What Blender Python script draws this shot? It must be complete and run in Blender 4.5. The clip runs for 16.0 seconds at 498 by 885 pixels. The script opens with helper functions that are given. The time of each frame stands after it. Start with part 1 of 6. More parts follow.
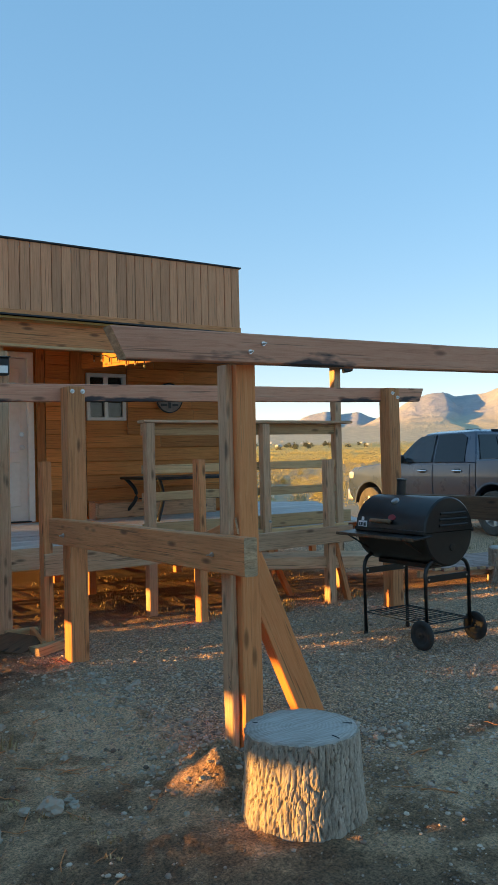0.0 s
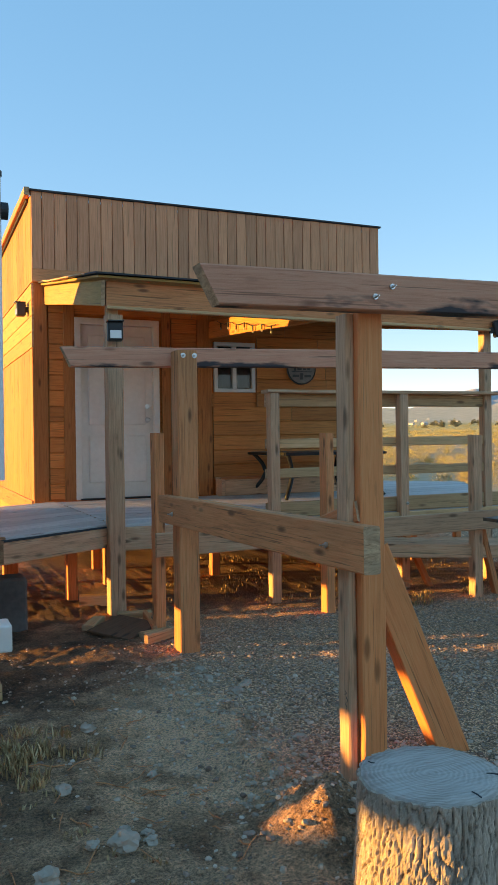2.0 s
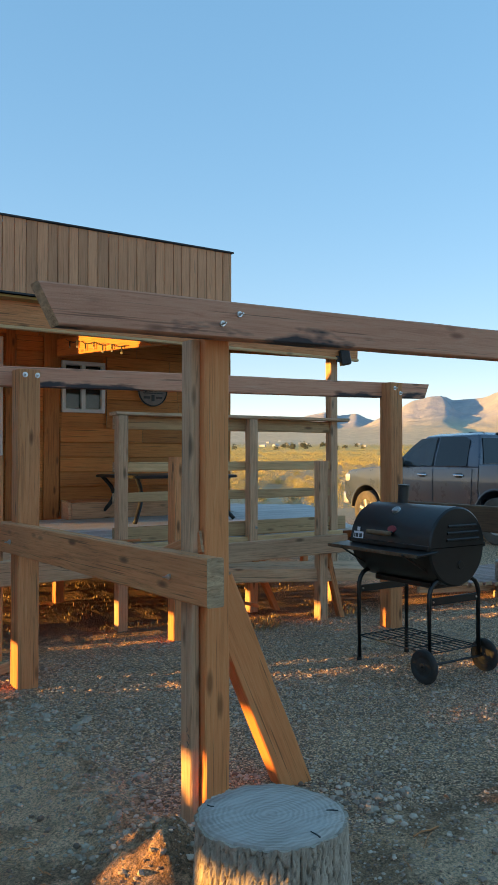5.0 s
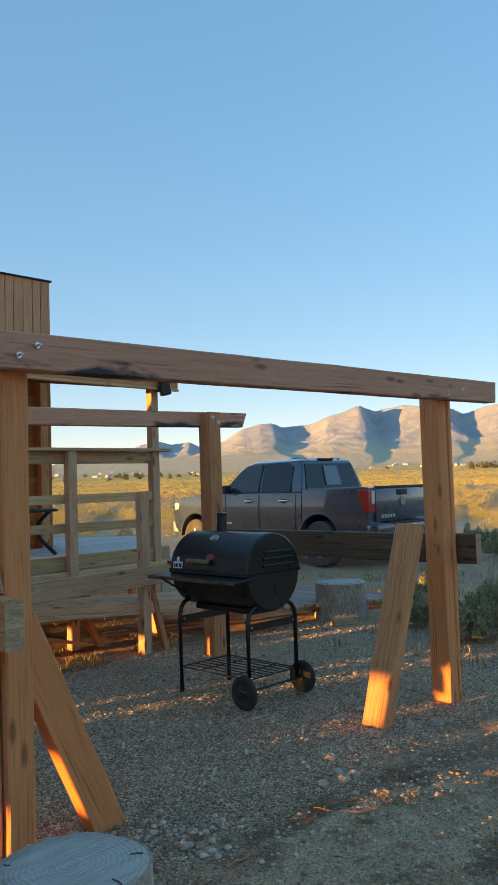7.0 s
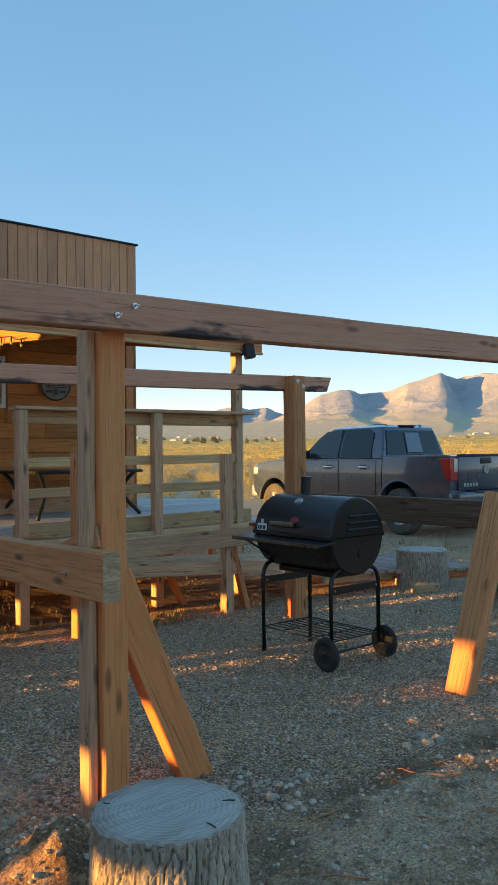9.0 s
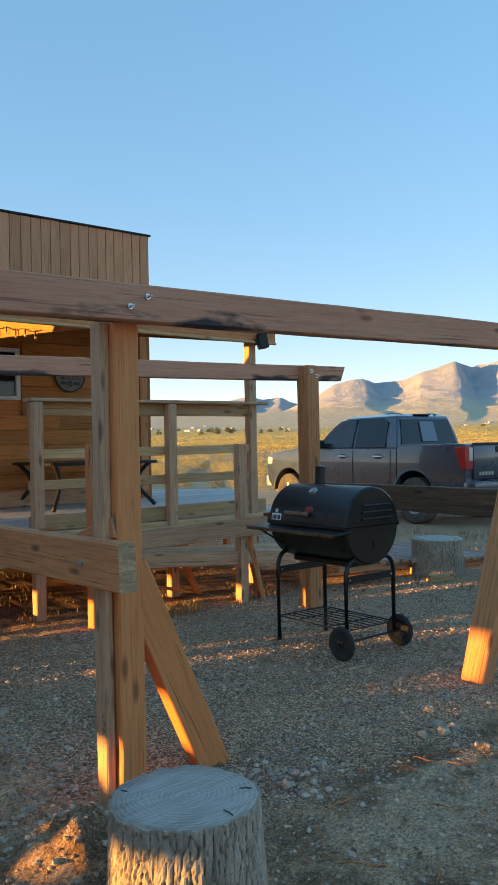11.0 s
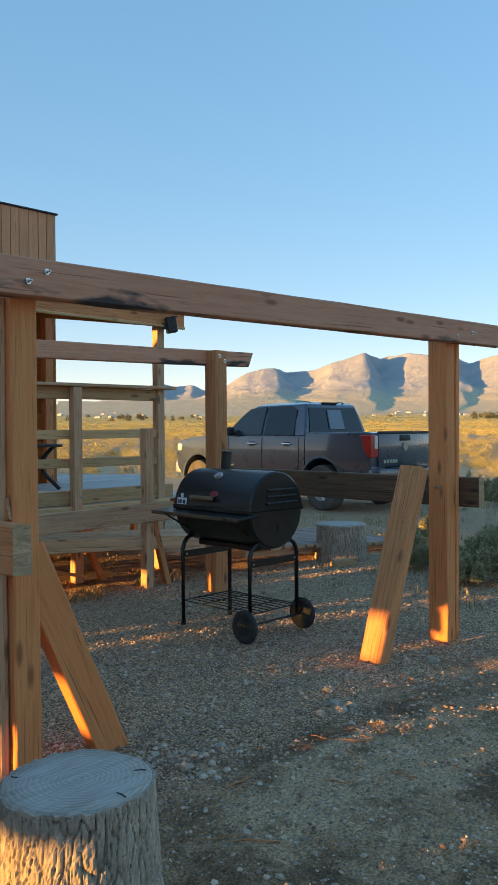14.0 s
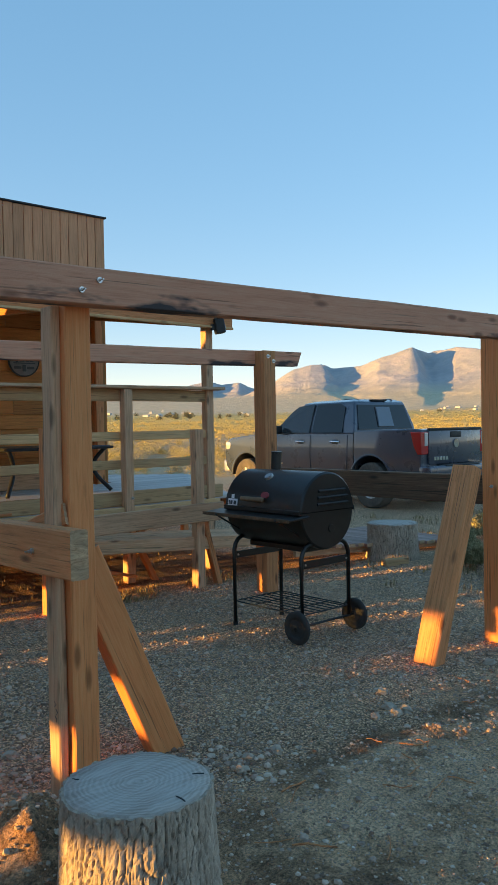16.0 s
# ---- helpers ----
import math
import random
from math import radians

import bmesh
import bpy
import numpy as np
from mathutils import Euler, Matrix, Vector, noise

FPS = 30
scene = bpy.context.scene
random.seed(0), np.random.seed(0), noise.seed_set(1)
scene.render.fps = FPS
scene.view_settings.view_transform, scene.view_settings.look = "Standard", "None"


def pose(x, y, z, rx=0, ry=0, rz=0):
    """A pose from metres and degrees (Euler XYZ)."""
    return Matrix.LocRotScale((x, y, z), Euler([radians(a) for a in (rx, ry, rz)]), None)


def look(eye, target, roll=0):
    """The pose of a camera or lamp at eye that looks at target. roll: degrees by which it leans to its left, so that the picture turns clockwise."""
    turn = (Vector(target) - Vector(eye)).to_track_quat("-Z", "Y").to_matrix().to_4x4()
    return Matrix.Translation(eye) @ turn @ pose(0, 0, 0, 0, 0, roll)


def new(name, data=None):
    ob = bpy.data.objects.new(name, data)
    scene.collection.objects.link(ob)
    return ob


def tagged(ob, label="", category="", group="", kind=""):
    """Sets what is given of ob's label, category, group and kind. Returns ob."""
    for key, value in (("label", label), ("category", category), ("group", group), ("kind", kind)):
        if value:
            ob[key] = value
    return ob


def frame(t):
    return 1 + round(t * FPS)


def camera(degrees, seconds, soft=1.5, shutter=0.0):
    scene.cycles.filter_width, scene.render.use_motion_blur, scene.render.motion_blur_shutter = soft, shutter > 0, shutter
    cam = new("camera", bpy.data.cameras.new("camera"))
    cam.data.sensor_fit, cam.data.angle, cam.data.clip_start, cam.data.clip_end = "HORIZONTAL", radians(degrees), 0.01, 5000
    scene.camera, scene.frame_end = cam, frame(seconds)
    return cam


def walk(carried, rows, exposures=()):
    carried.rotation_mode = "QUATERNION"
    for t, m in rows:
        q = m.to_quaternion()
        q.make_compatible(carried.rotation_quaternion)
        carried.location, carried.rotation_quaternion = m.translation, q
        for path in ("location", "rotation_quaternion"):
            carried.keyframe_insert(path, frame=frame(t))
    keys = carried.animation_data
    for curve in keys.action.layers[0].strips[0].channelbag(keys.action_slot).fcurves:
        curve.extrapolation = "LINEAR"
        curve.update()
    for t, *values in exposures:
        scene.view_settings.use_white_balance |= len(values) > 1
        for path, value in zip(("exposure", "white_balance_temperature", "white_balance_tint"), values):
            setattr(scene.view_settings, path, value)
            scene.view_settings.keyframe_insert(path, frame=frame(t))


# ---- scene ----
cam = camera(34.6, 16.0, soft=0.6)

PATH = [
    (0, (-0.092, -0.985, 1.462), (1.013, 0.682, 1.502), -1.3),
    (0.5, (0.017, -0.77, 1.463), (1.122, 0.896, 1.507), -0.9),
    (1, (0.089, -0.587, 1.441), (1.192, 1.082, 1.478), 0.8),
    (1.2, (0.190, -0.585, 1.434), (1.203, 1.139, 1.472), 0.5),
    (1.5, (0.265, -0.53, 1.441), (1.087, 1.293, 1.47), 0.2),
    (1.8, (0.395, -0.515, 1.431), (1.130, 1.344, 1.444), -0.5),
    (2, (0.369, -0.44, 1.43), (1.159, 1.398, 1.419), -0.7),
    (2.5, (0.325, -0.324, 1.449), (1.24, 1.454, 1.432), 0.0),
    (3, (0.326, -0.325, 1.453), (1.274, 1.436, 1.445), 0.7),
    (3.2, (0.334, -0.338, 1.449), (1.284, 1.422, 1.451), 0.8),
    (5.3, (0.475, -0.391, 1.466), (1.639, 1.235, 1.513), -0.1),
    (5.5, (0.499, -0.414, 1.468), (1.713, 1.175, 1.521), -0.2),
    (6, (0.559, -0.448, 1.464), (1.965, 0.973, 1.534), -1.0),
    (6.5, (0.544, -0.443, 1.471), (1.969, 0.957, 1.565), -1.3),
    (7, (0.545, -0.437, 1.47), (1.974, 0.959, 1.574), -1.8),
    (7.5, (0.54, -0.436, 1.461), (1.968, 0.96, 1.563), -2.2),
    (8, (0.524, -0.431, 1.457), (1.903, 1.015, 1.548), -2.5),
    (8.5, (0.526, -0.423, 1.444), (1.89, 1.039, 1.475), -1.9),
    (9, (0.493, -0.401, 1.455), (1.781, 1.128, 1.477), -0.6),
    (11.5, (0.492, -0.404, 1.454), (1.748, 1.152, 1.446), -0.9),
    (12, (0.481, -0.39, 1.453), (1.723, 1.178, 1.438), -0.6),
    (12.5, (0.481, -0.4, 1.446), (1.706, 1.181, 1.427), -0.4),
    (13, (0.487, -0.392, 1.447), (1.711, 1.189, 1.42), -0.0),
    (13.5, (0.512, -0.409, 1.441), (1.858, 1.07, 1.417), 0.3),
    (14, (0.532, -0.418, 1.429), (1.956, 0.986, 1.394), -0.3),
    (14.5, (0.53, -0.419, 1.428), (1.952, 0.986, 1.372), -1.0),
    (15, (0.532, -0.415, 1.434), (1.946, 0.996, 1.355), -1.6),
    (15.5, (0.514, -0.407, 1.456), (1.863, 1.068, 1.388), -1.3),
    (16, (0.516, -0.406, 1.456), (1.854, 1.079, 1.415), -1.0),
]
BASE_STOPS, KELVIN, TINT = 2.22, 8500, 32
walk(cam, [(t, look(eye, target, roll)) for t, eye, target, roll in PATH],
     exposures=[(t, BASE_STOPS + s, KELVIN, TINT) for t, s in ((0, 0.15), (1.0, 0.15), (1.5, 0.2), (2.0, 0.25), (3.0, 0.2), (5.5, 0.12), (6.0, 0.05), (7.0, 0.0), (8.0, 0.0), (9.0, 0.1), (12.5, 0.15), (13.0, 0.15), (14.0, 0.05), (16.0, 0.05))])

# ---- light ----
SUN_AZ = radians(161)      # where the sun stands, from +x towards +y
SUN_EL = radians(2.5)
world = bpy.data.worlds.new("sky")
scene.world = world
world.use_nodes = True
wn = world.node_tree
sky = wn.nodes.new("ShaderNodeTexSky")
sky.sky_type = "NISHITA"
sky.sun_disc = False
sky.sun_elevation = radians(5)
sky.sun_rotation = radians(90) - SUN_AZ
sky.altitude = 2600
sky.air_density, sky.dust_density, sky.ozone_density = 1.0, 0.6, 2.6
soft_sky = wn.nodes.new("ShaderNodeGamma")
soft_sky.inputs[1].default_value = 0.38
deep_sky = wn.nodes.new("ShaderNodeHueSaturation")
deep_sky.inputs["Saturation"].default_value = 1.88
wn.links.new(sky.outputs[0], soft_sky.inputs[0])
wn.links.new(soft_sky.outputs[0], deep_sky.inputs["Color"])
clear_sky = wn.nodes.new("ShaderNodeMix")
clear_sky.data_type, clear_sky.blend_type = "RGBA", "ADD"
clear_sky.inputs[0].default_value = 0.035
wn.links.new(deep_sky.outputs[0], clear_sky.inputs[6])
wn.links.new(sky.outputs[0], clear_sky.inputs[7])
wn.links.new(clear_sky.outputs[2], wn.nodes["Background"].inputs[0])
wn.nodes["Background"].inputs[1].default_value = 0.15
sun_data = bpy.data.lights.new("sun", "SUN")
sun_data.energy, sun_data.angle, sun_data.color = 2.1, radians(0.6), (1.0, 0.70, 0.20)
sun = new("sun", sun_data)
sun_from = Vector((math.cos(SUN_AZ) * math.cos(SUN_EL), math.sin(SUN_AZ) * math.cos(SUN_EL), math.sin(SUN_EL)))
sun.matrix_basis = look(sun_from * 50, (0, 0, 0))

# ---- materials ----
def mat_base(name, rough=0.8, metal=0.0):
    m = bpy.data.materials.new(name)
    m.use_nodes = True
    nt = m.node_tree
    b = nt.nodes["Principled BSDF"]
    b.inputs["Roughness"].default_value = rough
    b.inputs["Metallic"].default_value = metal
    return m, nt, b


def node(nt, kind, **values):
    n = nt.nodes.new(kind)
    for k, v in values.items():
        n.inputs[k.replace("_", " ")].default_value = v
    return n


def coords(nt, scale=(1, 1, 1), spread=0.0):
    tc = nt.nodes.new("ShaderNodeTexCoord")
    mp = nt.nodes.new("ShaderNodeMapping")
    mp.inputs["Scale"].default_value = scale
    nt.links.new(tc.outputs["Object"], mp.inputs["Vector"])
    if spread:
        info = nt.nodes.new("ShaderNodeObjectInfo")
        mul = nt.nodes.new("ShaderNodeMath")
        mul.operation = "MULTIPLY"
        mul.inputs[1].default_value = spread
        nt.links.new(info.outputs["Random"], mul.inputs[0])
        nt.links.new(mul.outputs[0], mp.inputs["Location"])
    return mp.outputs[0]


def ramp(nt, fac, stops):
    r = nt.nodes.new("ShaderNodeValToRGB")
    el = r.color_ramp.elements
    while len(el) < len(stops):
        el.new(0.5)
    for e, (p, c) in zip(el, stops):
        e.position, e.color = p, (*c, 1)
    nt.links.new(fac, r.inputs[0])
    return r.outputs[0]


def mix(nt, fac, a, b, mode="MIX"):
    m = nt.nodes.new("ShaderNodeMix")
    m.data_type, m.blend_type = "RGBA", mode
    for sock, v in ((m.inputs[0], fac), (m.inputs[6], a), (m.inputs[7], b)):
        if isinstance(v, (int, float)):
            sock.default_value = v
        elif isinstance(v, tuple):
            sock.default_value = (*v, 1)
        else:
            nt.links.new(v, sock)
    return m.outputs[2]


def noise_tex(nt, vec, scale, detail=4, rough=0.6, distortion=0.0):
    n = nt.nodes.new("ShaderNodeTexNoise")
    n.inputs["Scale"].default_value = scale
    n.inputs["Detail"].default_value = detail
    n.inputs["Roughness"].default_value = rough
    n.inputs["Distortion"].default_value = distortion
    nt.links.new(vec, n.inputs["Vector"])
    return n.outputs[0]


def bump(nt, bsdf, height, strength=0.4, dist=0.01):
    b = nt.nodes.new("ShaderNodeBump")
    b.inputs["Strength"].default_value = strength
    b.inputs["Distance"].default_value = dist
    nt.links.new(height, b.inputs["Height"])
    nt.links.new(b.outputs[0], bsdf.inputs["Normal"])


def wood(name, dark, mid, light, stain=None, stain_at=0.62, rough=0.75, knots=True, vary=0.25, relief=0.5, edge=0.0):
    """Sawn lumber, its grain along the local x axis."""
    m, nt, b = mat_base(name, rough)
    v = coords(nt, (1.3, 30, 30), spread=37.0)
    grain = noise_tex(nt, v, 2.4, 9, 0.72, 0.9)
    col = ramp(nt, grain, [(0.30, dark), (0.49, mid), (0.68, light)])
    vc = coords(nt, (0.9, 60, 60), spread=23.0)
    check = noise_tex(nt, vc, 1.6, 3, 0.5, 0.3)
    col = mix(nt, ramp(nt, check, [(0.63, (0, 0, 0)), (0.69, (0.75, 0.75, 0.75))]), col, tuple(c * 0.3 for c in dark))
    v2 = coords(nt, (1.2, 4, 4), spread=19.0)
    big = noise_tex(nt, v2, 1.3, 3)
    col = mix(nt, ramp(nt, big, [(0.35, (0, 0, 0)), (0.7, (1, 1, 1))]), col, mix(nt, 0.32, col, dark))
    if knots:
        vk = coords(nt, (2.1, 7, 7), spread=11.0)
        vo = nt.nodes.new("ShaderNodeTexVoronoi")
        vo.inputs["Scale"].default_value = 1.6
        nt.links.new(vk, vo.inputs["Vector"])
        k = ramp(nt, vo.outputs["Distance"], [(0.09, (0.95, 0.95, 0.95)), (0.22, (0, 0, 0))])
        col = mix(nt, k, col, tuple(c * 0.55 for c in dark))
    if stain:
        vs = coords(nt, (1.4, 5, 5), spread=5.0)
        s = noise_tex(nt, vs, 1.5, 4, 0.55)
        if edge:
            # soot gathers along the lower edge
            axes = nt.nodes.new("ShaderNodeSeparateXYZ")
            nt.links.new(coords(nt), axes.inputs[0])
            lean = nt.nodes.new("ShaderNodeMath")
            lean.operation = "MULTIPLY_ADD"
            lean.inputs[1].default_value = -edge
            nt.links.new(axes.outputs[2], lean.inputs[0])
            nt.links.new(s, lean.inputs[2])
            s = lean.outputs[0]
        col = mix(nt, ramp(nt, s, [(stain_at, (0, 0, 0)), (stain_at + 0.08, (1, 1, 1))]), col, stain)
    info = nt.nodes.new("ShaderNodeObjectInfo")
    tone = ramp(nt, info.outputs["Random"], [(0.0, (1 - vary,) * 3), (1.0, (1 + vary * 0.4,) * 3)])
    col = mix(nt, 1.0, col, tone, "MULTIPLY")
    nt.links.new(col, b.inputs["Base Color"])
    bump(nt, b, grain, relief, 0.004)
    return m


def speckled(name, a, b_, scale=30, rough=0.8, metal=0.0, relief=0.15, big=3.0):
    m, nt, b = mat_base(name, rough, metal)
    v = coords(nt)
    n1 = noise_tex(nt, v, scale, 5)
    n2 = noise_tex(nt, v, big, 3)
    f = mix(nt, 0.5, n1, n2)
    nt.links.new(ramp(nt, f, [(0.35, a), (0.65, b_)]), b.inputs["Base Color"])
    bump(nt, b, n1, relief, 0.003)
    return m


def end_grain():
    """Sawn ends: greyed rings and radial checks."""
    m, nt, b = mat_base("sawn_end_grain", 0.85)
    v = coords(nt, (1, 0.7, 2.2), spread=3.0)
    n = noise_tex(nt, v, 26, 6, 0.7, 0.8)
    big = noise_tex(nt, v, 7, 3)
    col = ramp(nt, n, [(0.35, (0.36, 0.17, 0.085)), (0.52, (0.62, 0.34, 0.19)), (0.68, (0.76, 0.47, 0.28))])
    col = mix(nt, ramp(nt, big, [(0.45, (0, 0, 0)), (0.65, (0.5, 0.5, 0.5))]), col, (0.28, 0.18, 0.11))
    nt.links.new(col, b.inputs["Base Color"])
    bump(nt, b, n, 0.5, 0.003)
    return m


M_END = end_grain()
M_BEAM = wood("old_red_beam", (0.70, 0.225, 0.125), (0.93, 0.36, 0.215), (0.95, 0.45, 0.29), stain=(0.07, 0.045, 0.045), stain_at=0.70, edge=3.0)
M_POST = wood("orange_post", (0.70, 0.19, 0.058), (0.93, 0.278, 0.094), (0.95, 0.35, 0.14), vary=0.10)
M_GREY = wood("weathered_grey", (0.42, 0.20, 0.105), (0.80, 0.41, 0.235), (0.89, 0.52, 0.33), vary=0.15)
M_BROWN = wood("weathered_brown", (0.44, 0.135, 0.05), (0.84, 0.278, 0.104), (0.90, 0.365, 0.165), vary=0.18)
# brown timber darkened, with the low crossbar's shade put into the colour
M_DARK = wood("dark_damp_timber", (0.09, 0.042, 0.022), (0.18, 0.085, 0.045), (0.27, 0.14, 0.075))
M_PINE = wood("treated_pine", (0.52, 0.25, 0.11), (0.78, 0.43, 0.21), (0.86, 0.54, 0.29))
M_SIDING = wood("stained_siding", (0.50, 0.145, 0.035), (0.80, 0.26, 0.065), (0.88, 0.35, 0.10), vary=0.28, relief=0.25, knots=False)
M_TRIM = wood("stained_trim", (0.36, 0.115, 0.03), (0.58, 0.20, 0.055), (0.68, 0.27, 0.085), relief=0.25)
# the siding's wood again, yellowed so its colour carries some sunlight
M_SIDE_SUNLIT = wood("sunny_side_board", (0.40, 0.17, 0.045), (0.60, 0.29, 0.08), (0.70, 0.37, 0.12), relief=0.25)
M_FASCIA = wood("fascia_board", (0.60, 0.21, 0.10), (0.83, 0.32, 0.16), (0.89, 0.39, 0.21), vary=0.22, knots=False)
M_DECK = wood("deck_board", (0.46, 0.41, 0.38), (0.68, 0.62, 0.58), (0.80, 0.74, 0.69), knots=False, vary=0.25)
M_REDBOARD = wood("red_walk_board", (0.28, 0.14, 0.11), (0.46, 0.25, 0.20), (0.58, 0.38, 0.32), knots=False)
M_OSB = wood("yellow_plywood", (0.343, 0.177, 0.045), (0.478, 0.260, 0.072), (0.572, 0.335, 0.108), knots=False)
M_WHITE = speckled("white_paint", (0.74, 0.69, 0.62), (0.84, 0.79, 0.72), 18, 0.45, relief=0.05)
M_VINYL = speckled("white_vinyl", (0.74, 0.74, 0.74), (0.84, 0.84, 0.83), 8, 0.4, relief=0.02)
M_BLACK = speckled("black_enamel", (0.004, 0.004, 0.0045), (0.014, 0.0135, 0.013), 9, 0.36, 0.0, 0.12)
M_IRON = speckled("dark_iron", (0.012, 0.012, 0.013), (0.04, 0.037, 0.035), 25, 0.5, 0.3)
M_RUST = speckled("rusty_edge", (0.08, 0.035, 0.015), (0.22, 0.13, 0.08), 40, 0.7, 0.2)
M_RUBBER = speckled("rubber", (0.018, 0.017, 0.016), (0.05, 0.046, 0.042), 14, 0.85)
M_STEEL = speckled("zinc_bolt", (0.5, 0.5, 0.5), (0.7, 0.7, 0.7), 30, 0.3, 1.0)
M_CHROME = speckled("chrome", (0.72, 0.72, 0.73), (0.8, 0.8, 0.8), 3, 0.08, 1.0, 0.0)
M_RIM = speckled("alloy_rim", (0.55, 0.54, 0.52), (0.72, 0.70, 0.67), 10, 0.35, 0.25, 0.05)
M_ROOFING = speckled("black_roofing", (0.02, 0.02, 0.022), (0.06, 0.06, 0.065), 40, 0.85)


def paint(name, col, rough=0.25, metal=0.4, coat=1.0, dust=(0.22, 0.18, 0.13)):
    m, nt, b = mat_base(name, rough, metal)
    v = coords(nt)
    n = noise_tex(nt, v, 2.2, 6, 0.65)
    nt.links.new(mix(nt, ramp(nt, n, [(0.5, (0, 0, 0)), (0.8, (0.35, 0.35, 0.35))]), col, dust), b.inputs["Base Color"])
    r = ramp(nt, n, [(0.4, (rough,) * 3), (0.75, (rough + 0.25,) * 3)])
    nt.links.new(r, b.inputs["Roughness"])
    b.inputs["Coat Weight"].default_value = coat
    b.inputs["Coat Roughness"].default_value = 0.06
    return m


M_TRUCK = paint("gunmetal_paint", (0.052, 0.068, 0.098), 0.25, 0.3, 1.0, dust=(0.085, 0.095, 0.11))
M_TYRE = speckled("dusty_tyre", (0.055, 0.046, 0.04), (0.15, 0.125, 0.105), 9, 0.9)
M_TRUCKLOW = paint("lower_trim_paint", (0.48, 0.48, 0.50), 0.35, 0.6)
M_PLASTIC = speckled("black_plastic", (0.015, 0.015, 0.016), (0.03, 0.03, 0.031), 20, 0.55)
M_REDLENS = paint("red_lens", (0.62, 0.012, 0.015), 0.12, 0.0, 1.0, (0.4, 0.03, 0.03))
M_CLEARLENS = paint("clear_lens", (0.6, 0.6, 0.6), 0.1, 0.2, 1.0, (0.55, 0.53, 0.5))
M_BADGE = paint("red_badge", (0.35, 0.03, 0.04), 0.3, 0.0, 0.5)
M_PAPER = speckled("white_sticker", (0.72, 0.72, 0.73), (0.8, 0.8, 0.8), 8, 0.5, relief=0.0)
M_INK = speckled("dark_print", (0.03, 0.03, 0.035), (0.05, 0.05, 0.05), 8, 0.5, relief=0.0)


def glass(name, tint, rough=0.03, see=0.25):
    """Window glass: a clear share over a dark tinted, mirror-smooth pane."""
    m, nt, b = mat_base(name, rough)
    b.inputs["Base Color"].default_value = (*tint, 1)
    b.inputs["IOR"].default_value = 1.55
    b.inputs["Alpha"].default_value = 1 - see
    return m


M_GLASS = glass("tinted_glass", (0.008, 0.009, 0.011), see=0.0)
M_GLASS_CLEAR = glass("clear_glass", (0.05, 0.06, 0.066), see=0.1)
# lighter tint stands in for bright sky showing through the slider pane
M_GLASS_SKY_TINT = glass("pale_glass", (0.16, 0.20, 0.24), see=0.0)
M_PANE = glass("window_pane", (0.03, 0.035, 0.04), see=0.2)


def bark_material():
    m, nt, b = mat_base("stump_bark", 0.9)
    v = coords(nt, (1, 1, 0.35))
    n = noise_tex(nt, v, 42, 7, 0.7)
    n2 = noise_tex(nt, v, 7, 4)
    col = ramp(nt, n, [(0.3, (0.24, 0.165, 0.12)), (0.5, (0.50, 0.36, 0.27)), (0.7, (0.74, 0.56, 0.43))])
    col = mix(nt, 0.35, col, ramp(nt, n2, [(0.35, (0.24, 0.175, 0.125)), (0.65, (0.52, 0.41, 0.33))]))
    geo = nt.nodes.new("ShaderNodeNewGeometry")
    # colour goes darker towards the bottom of the furrows, by mesh pointiness
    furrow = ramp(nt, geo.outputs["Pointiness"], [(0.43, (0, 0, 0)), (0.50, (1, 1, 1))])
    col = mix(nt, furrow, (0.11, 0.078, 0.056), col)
    nt.links.new(col, b.inputs["Base Color"])
    bump(nt, b, n, 0.9, 0.008)
    return m


def cut_material():
    m, nt, b = mat_base("stump_cut_face", 0.8)
    v = coords(nt)
    w = nt.nodes.new("ShaderNodeTexWave")
    w.wave_type, w.rings_direction = "RINGS", "Z"
    w.inputs["Scale"].default_value = 19
    w.inputs["Distortion"].default_value = 5.5
    w.inputs["Detail Scale"].default_value = 1.2
    nt.links.new(v, w.inputs["Vector"])
    n = noise_tex(nt, v, 9, 5)
    col = ramp(nt, w.outputs[0], [(0.2, (0.36, 0.27, 0.21)), (0.8, (0.53, 0.41, 0.33))])
    col = mix(nt, ramp(nt, n, [(0.35, (0, 0, 0)), (0.75, (1, 1, 1))]), col, (0.55, 0.45, 0.38))
    vl = coords(nt, (3, 40, 1))
    saw = noise_tex(nt, vl, 2, 2)
    col = mix(nt, 0.25, col, ramp(nt, saw, [(0.4, (0.2, 0.2, 0.2)), (0.6, (0.5, 0.5, 0.49))]))
    nt.links.new(col, b.inputs["Base Color"])
    bump(nt, b, w.outputs[0], 0.25, 0.004)
    return m


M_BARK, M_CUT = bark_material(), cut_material()


